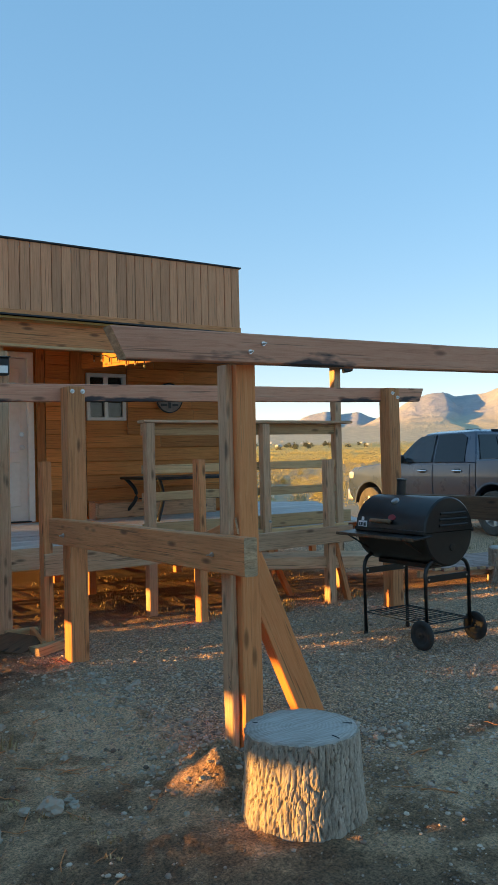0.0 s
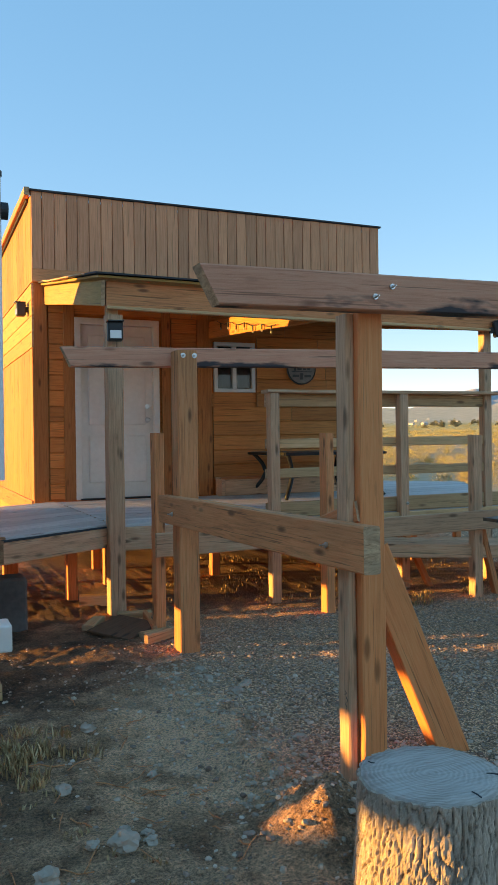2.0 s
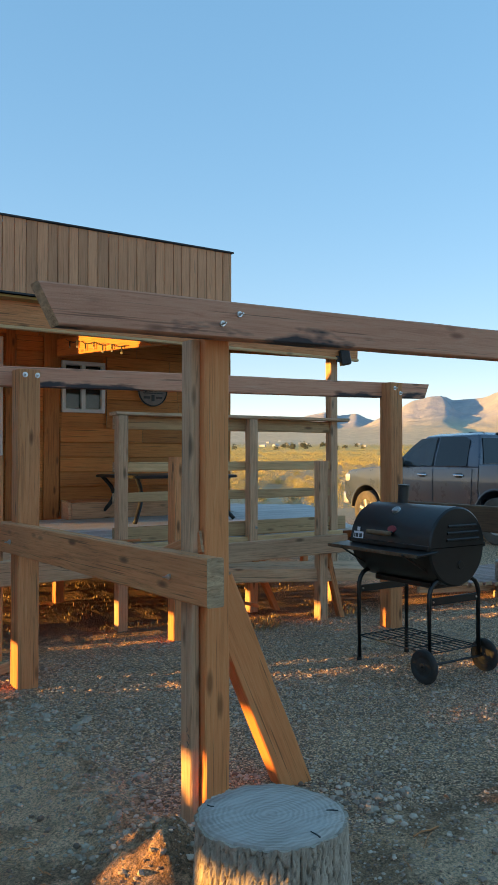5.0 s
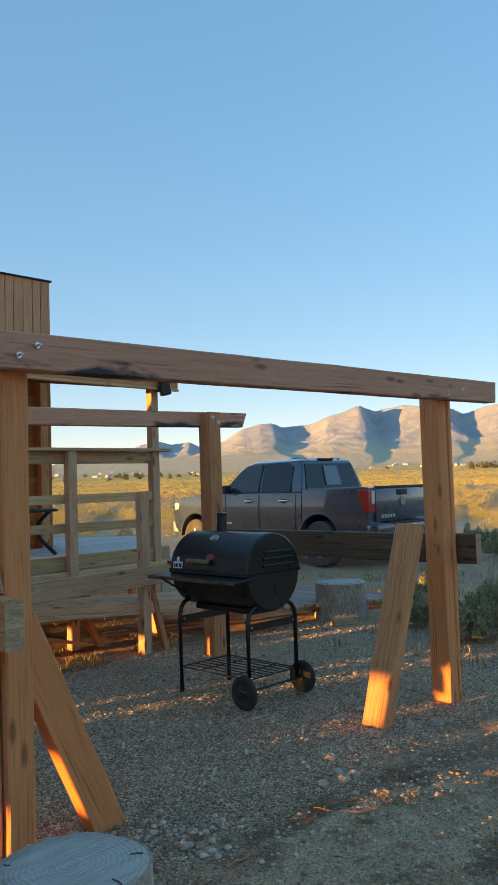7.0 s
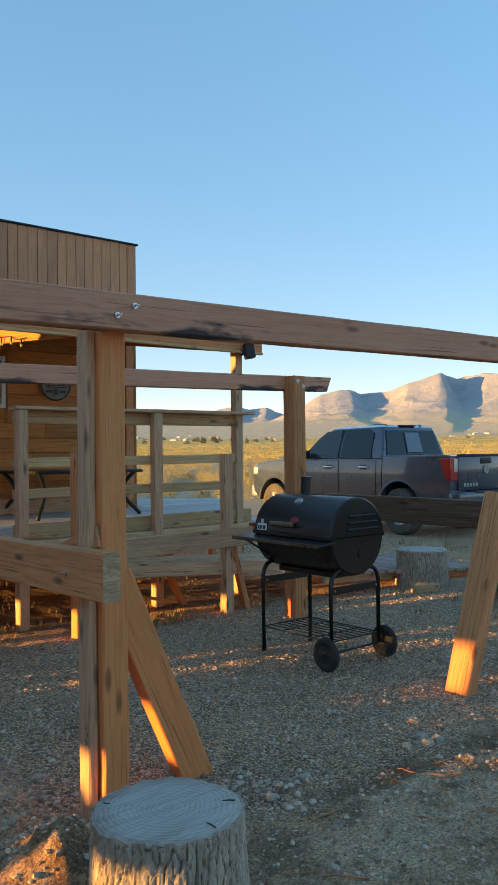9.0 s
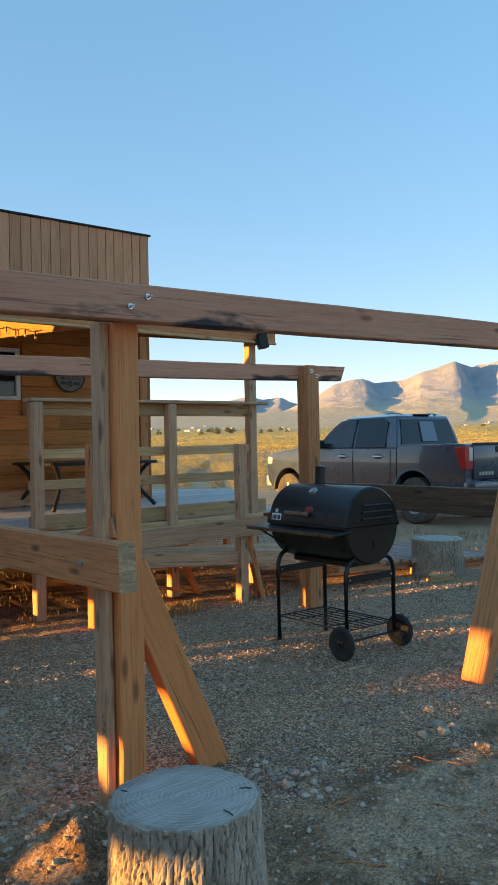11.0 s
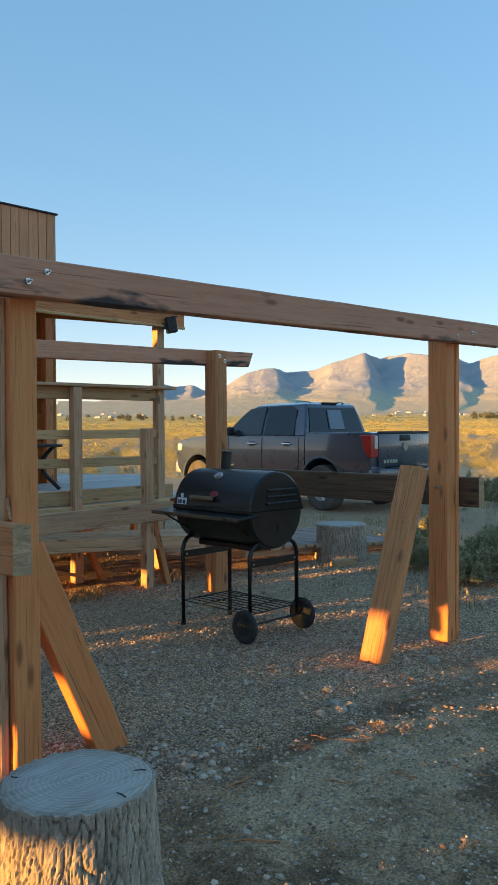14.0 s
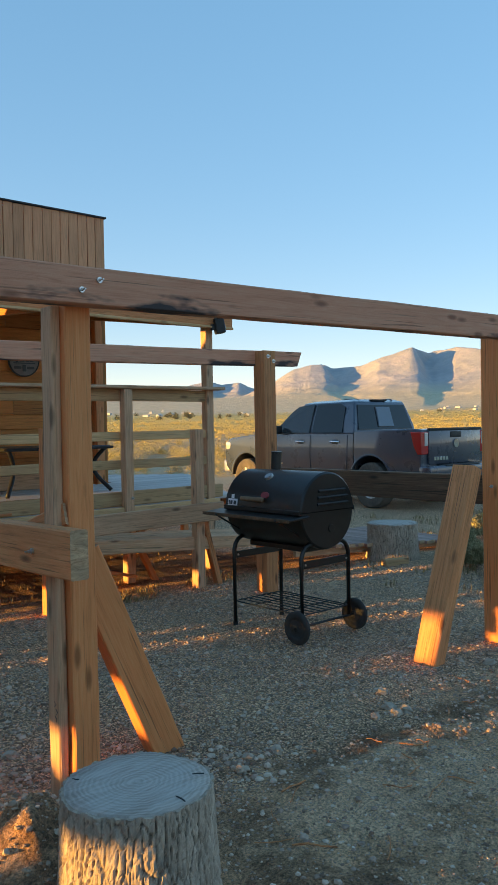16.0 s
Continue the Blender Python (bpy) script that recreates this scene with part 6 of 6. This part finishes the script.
# ---- plants ----
def blades(name, label, category, clumps, material, kind="stuff"):
    """Grass tufts: (x, y, radius, height, count) each."""
    rs = np.random.RandomState(11)
    vs, fs = [], []
    for x, y, r, h, n in clumps:
        for _ in range(n):
            a, d = rs.rand() * 6.283, r * math.sqrt(rs.rand())
            bx, by = x + d * math.cos(a), y + d * math.sin(a)
            hh = h * rs.uniform(0.45, 1.15)
            la, ld = rs.rand() * 6.283, hh * rs.uniform(0.1, 0.7)
            w = 0.0022 + 0.003 * rs.rand()
            px, py = -math.sin(la) * w, math.cos(la) * w
            z = gz(bx, by) - 0.01
            k = len(vs)
            mx, my = bx + math.cos(la) * ld * 0.35, by + math.sin(la) * ld * 0.35
            vs += [(bx - px, by - py, z), (bx + px, by + py, z), (mx + px, my + py, z + hh * 0.6), (mx - px, my - py, z + hh * 0.6), (bx + math.cos(la) * ld, by + math.sin(la) * ld, z + hh)]
            fs += [(k, k + 1, k + 2, k + 3), (k + 3, k + 2, k + 4)]
    me = bpy.data.meshes.new(name)
    me.from_pydata(vs, [], fs)
    me.materials.append(material)
    tagged(new(name, me), label, category, kind=kind)


rs = np.random.RandomState(2)
tufts = []
for _ in range(130):
    x, y = rs.uniform(2.2, 6.2), rs.uniform(5.35, 8.6)
    tufts.append((x, y, rs.uniform(0.04, 0.18), rs.uniform(0.015, 0.06), 16))
for _ in range(60):
    x, y = rs.uniform(3.6, 5.6), rs.uniform(5.2, 5.6)
    tufts.append((x, y, rs.uniform(0.03, 0.1), rs.uniform(0.03, 0.10), 12))
blades("dry_grass", "dry straw-coloured grass growing under the deck", "dry grass", tufts, M_STRAW)
tufts = []
for _ in range(520):
    x, y = rs.uniform(6.2, 16), rs.uniform(1.5, 12)
    if x < 8.9 and y > 4.9 or 10.8 < x < 14.2 and 7.5 < y < 13:
        continue
    tufts.append((x, y, rs.uniform(0.05, 0.2), rs.uniform(0.05, 0.16), 14))
blades("dry_grass", "short dry grass along the drive", "dry grass", tufts, M_STRAW)
blades("weeds", "low olive-green weeds in the dirt", "weeds", [(0.78 + 0.3 * rs.randn() * 0.5, 3.25 + 0.35 * rs.randn() * 0.5, 0.05, 0.07, 18) for _ in range(40)] + [(rs.uniform(0.2, 1.2), rs.uniform(1.2, 3.4), 0.04, 0.03, 8) for _ in range(30)], M_WEED)


def leaf_cloud(centres, size, n, rs, vs, fs):
    """Small leaf blades over a clump of lobes: (x, y, z, r, rz)."""
    for x, y, z, r, rz in centres:
        q = rs.randn(n, 3)
        q /= np.linalg.norm(q, axis=1)[:, None]
        q[:, 2] = np.abs(q[:, 2])
        k = rs.uniform(0.4, 1.08, (n, 1))
        p = np.array((x, y, z)) + q * k * np.array((r, r, rz))
        out = q * np.array((0.6, 0.6, 0.3)) + np.array((0, 0, 0.55)) + rs.randn(n, 3) * 0.5
        out /= np.linalg.norm(out, axis=1)[:, None]
        s = np.cross(out, rs.randn(n, 3))
        s /= np.linalg.norm(s, axis=1)[:, None] + 1e-9
        w, L = size * 0.24, size * rs.uniform(0.6, 1.3, (n, 1))
        tri = np.stack((p - s * w, p + s * w, p + out * L), 1).reshape(-1, 3)
        vs.append(tri)


def bush_mesh(name, centres, size, n, seed, material):
    rs = np.random.RandomState(seed)
    vs, fs = [], []
    for k in range(0, len(centres), 200):
        few, starts = [], []
        leaf_cloud(centres[k:k + 200], size, n, rs, few, starts)
        vs.append(np.concatenate(few))
    co = np.concatenate(vs).astype(np.float32)
    me = bpy.data.meshes.new(name)
    me.vertices.add(len(co))
    me.vertices.foreach_set("co", co.ravel())
    me.loops.add(len(co))
    me.loops.foreach_set("vertex_index", np.arange(len(co), dtype=np.int32))
    me.polygons.add(len(co) // 3)
    me.polygons.foreach_set("loop_start", np.arange(0, len(co), 3, dtype=np.int32))
    me.update(calc_edges=True)
    me.materials.append(material)
    return me


def sagebrush(x, y, s, seed, label, material=M_SAGE):
    b = thing("sagebrush", (x, y, gz(x, y)), label, "bush", "sagebrush beside the yard")
    rs = np.random.RandomState(seed)
    cs = [(0.28 * s * rs.randn(), 0.28 * s * rs.randn(), 0.10 * s + 0.16 * s * rs.rand(), s * rs.uniform(0.10, 0.2), s * rs.uniform(0.4, 0.72)) for _ in range(13)]
    m = Matrix.Translation((x, y, gz(x, y)))
    part("foliage", bush_mesh("foliage", cs, 0.055 * s + 0.010, 1100, seed, material), material, b, "", m)
    bm = bmesh.new()
    for c in cs[:7]:
        tube_bm([(0, 0, -0.05), (c[0] * 0.5, c[1] * 0.5, c[2] * 0.6), (c[0], c[1], c[2] + c[4] * 0.5)], 0.008 * s, 5, bm)
    part("stems", bm, M_BROWN, b, "woody stems", m)


for k, (x, y, s) in enumerate(((7.15, 3.30, 0.8), (7.55, 3.0, 0.9), (7.7, 3.6, 0.85), (8.1, 3.1, 1.0), (7.35, 2.6, 0.9), (7.9, 2.4, 1.0), (8.5, 3.7, 0.9), (8.4, 2.7, 1.0), (7.75, 4.30, 0.7), (7.45, 4.05, 0.6), (8.1, 4.6, 0.6), (9.2, 4.2, 0.6), (9.0, 3.0, 0.8))):
    sagebrush(x, y, s * 0.46, 20 + k, "grey-green sagebrush growing at the yard edge")
for k, (x, y, s) in enumerate(((15.2, 7.0, 0.5), (14.6, 5.8, 0.5), (10.4, 5.6, 0.35), (9.6, 5.2, 0.3), (16.5, 8.3, 0.6))):
    sagebrush(x, y, s, 60 + k, "low grey-green sage clump along the drive")

# brush of the plain
rs = np.random.RandomState(9)
centres_a, centres_b = [], []
for _ in range(1500):
    a = radians(rs.uniform(12, 85))
    d = 25 + 170 * rs.rand() ** 1.4
    x, y = d * math.cos(a), d * math.sin(a)
    if y < 14.5 and x < 15.5 or (CX0 - 1 < x < CX1 + 2 and y < CY1 + 2):
        continue
    h = rs.uniform(0.25, 0.8)
    (centres_a if rs.rand() < 0.88 else centres_b).append((x, y, gz(x, y), h * rs.uniform(0.7, 1.2), h * 1.15))
near_a = [c for c in centres_a if math.hypot(c[0], c[1]) < 45]
far_a = [c for c in centres_a if math.hypot(c[0], c[1]) >= 45]
tagged(new("brush", bush_mesh("brush", near_a, 0.036, 1000, 1, M_BUSH)), "yellow-lit rabbitbrush covering the plain", "brush", kind="stuff")
tagged(new("brush", bush_mesh("brush", far_a, 0.085, 220, 2, M_BUSH)), "distant yellow brush on the plain", "brush", kind="stuff")
tagged(new("brush", bush_mesh("brush", centres_b, 0.07, 320, 3, M_SAGE)), "scattered green sagebrush on the plain", "brush", kind="stuff")


def far_brush(name, label, n, d0, d1, size, leaf, seed):
    """Brush too far off to tell apart, standing up to the low sun."""
    rs = np.random.RandomState(seed)
    cs = []
    while len(cs) < n:
        a, d = radians(rs.uniform(14, 80)), d0 + (d1 - d0) * rs.rand()
        x, y = d * math.cos(a), d * math.sin(a)
        cs.append((x, y, gz(x, y) - 0.1, size * rs.uniform(0.7, 1.6), size * rs.uniform(0.35, 0.7)))
    tagged(new(name, bush_mesh(name, cs, leaf, 14, seed, M_BUSH)), label, "brush", kind="stuff")


far_brush("brush", "yellow brush on the middle plain", 9000, 150, 620, 0.9, 0.4, 31)
far_brush("brush", "yellow fields of the far valley", 9000, 600, 1900, 2.2, 0.9, 32)


def far_settlement():
    rs = np.random.RandomState(5)
    bm = bmesh.new()
    for _ in range(40):
        az = radians(rs.choice([rs.uniform(24, 37), rs.uniform(48, 60), rs.uniform(24, 34)]))
        d = rs.uniform(1500, 2150)
        x, y = d * math.cos(az), d * math.sin(az)
        w, dp, h = rs.uniform(6, 14), rs.uniform(6, 8), rs.uniform(2.2, 3.4)
        z = gz(x, y)
        m = Matrix.Translation((x, y, z)) @ Matrix.Rotation(rs.rand() * 3, 4, "Z")
        box = bmesh.ops.create_cube(bm, size=1, matrix=m @ Matrix.LocRotScale((0, 0, h / 2), None, (w, dp, h)))
        q = [bm.verts.new(m @ Vector(p)) for p in ((-w / 2, -dp / 2 - .4, h), (w / 2, -dp / 2 - .4, h), (w / 2, dp / 2 + .4, h), (-w / 2, dp / 2 + .4, h), (-w / 2, 0, h + 1.8), (w / 2, 0, h + 1.8))]
        for f in ((0, 1, 5, 4), (2, 3, 4, 5), (0, 4, 3), (1, 2, 5)):
            bm.faces.new([q[i] for i in f])
    ob = part("distant_houses", bm, speckled("far_house", (0.42, 0.40, 0.37), (0.55, 0.53, 0.5), 1, 0.8))
    tagged(ob, "tiny pale houses scattered across the far valley", "houses", kind="stuff")
    cs = []
    for _ in range(70):
        az = radians(rs.choice([rs.uniform(50, 54), rs.uniform(25, 29), rs.uniform(20, 60)]))
        d = rs.uniform(1200, 1700)
        x, y = d * math.cos(az), d * math.sin(az)
        cs.append((x, y, gz(x, y), rs.uniform(2.5, 5), rs.uniform(5, 9)))
    tagged(new("distant_trees", bush_mesh("distant_trees", cs, 3.0, 60, 4, M_TREE)), "dark rows of trees on the far valley floor", "trees", kind="stuff")


far_settlement()
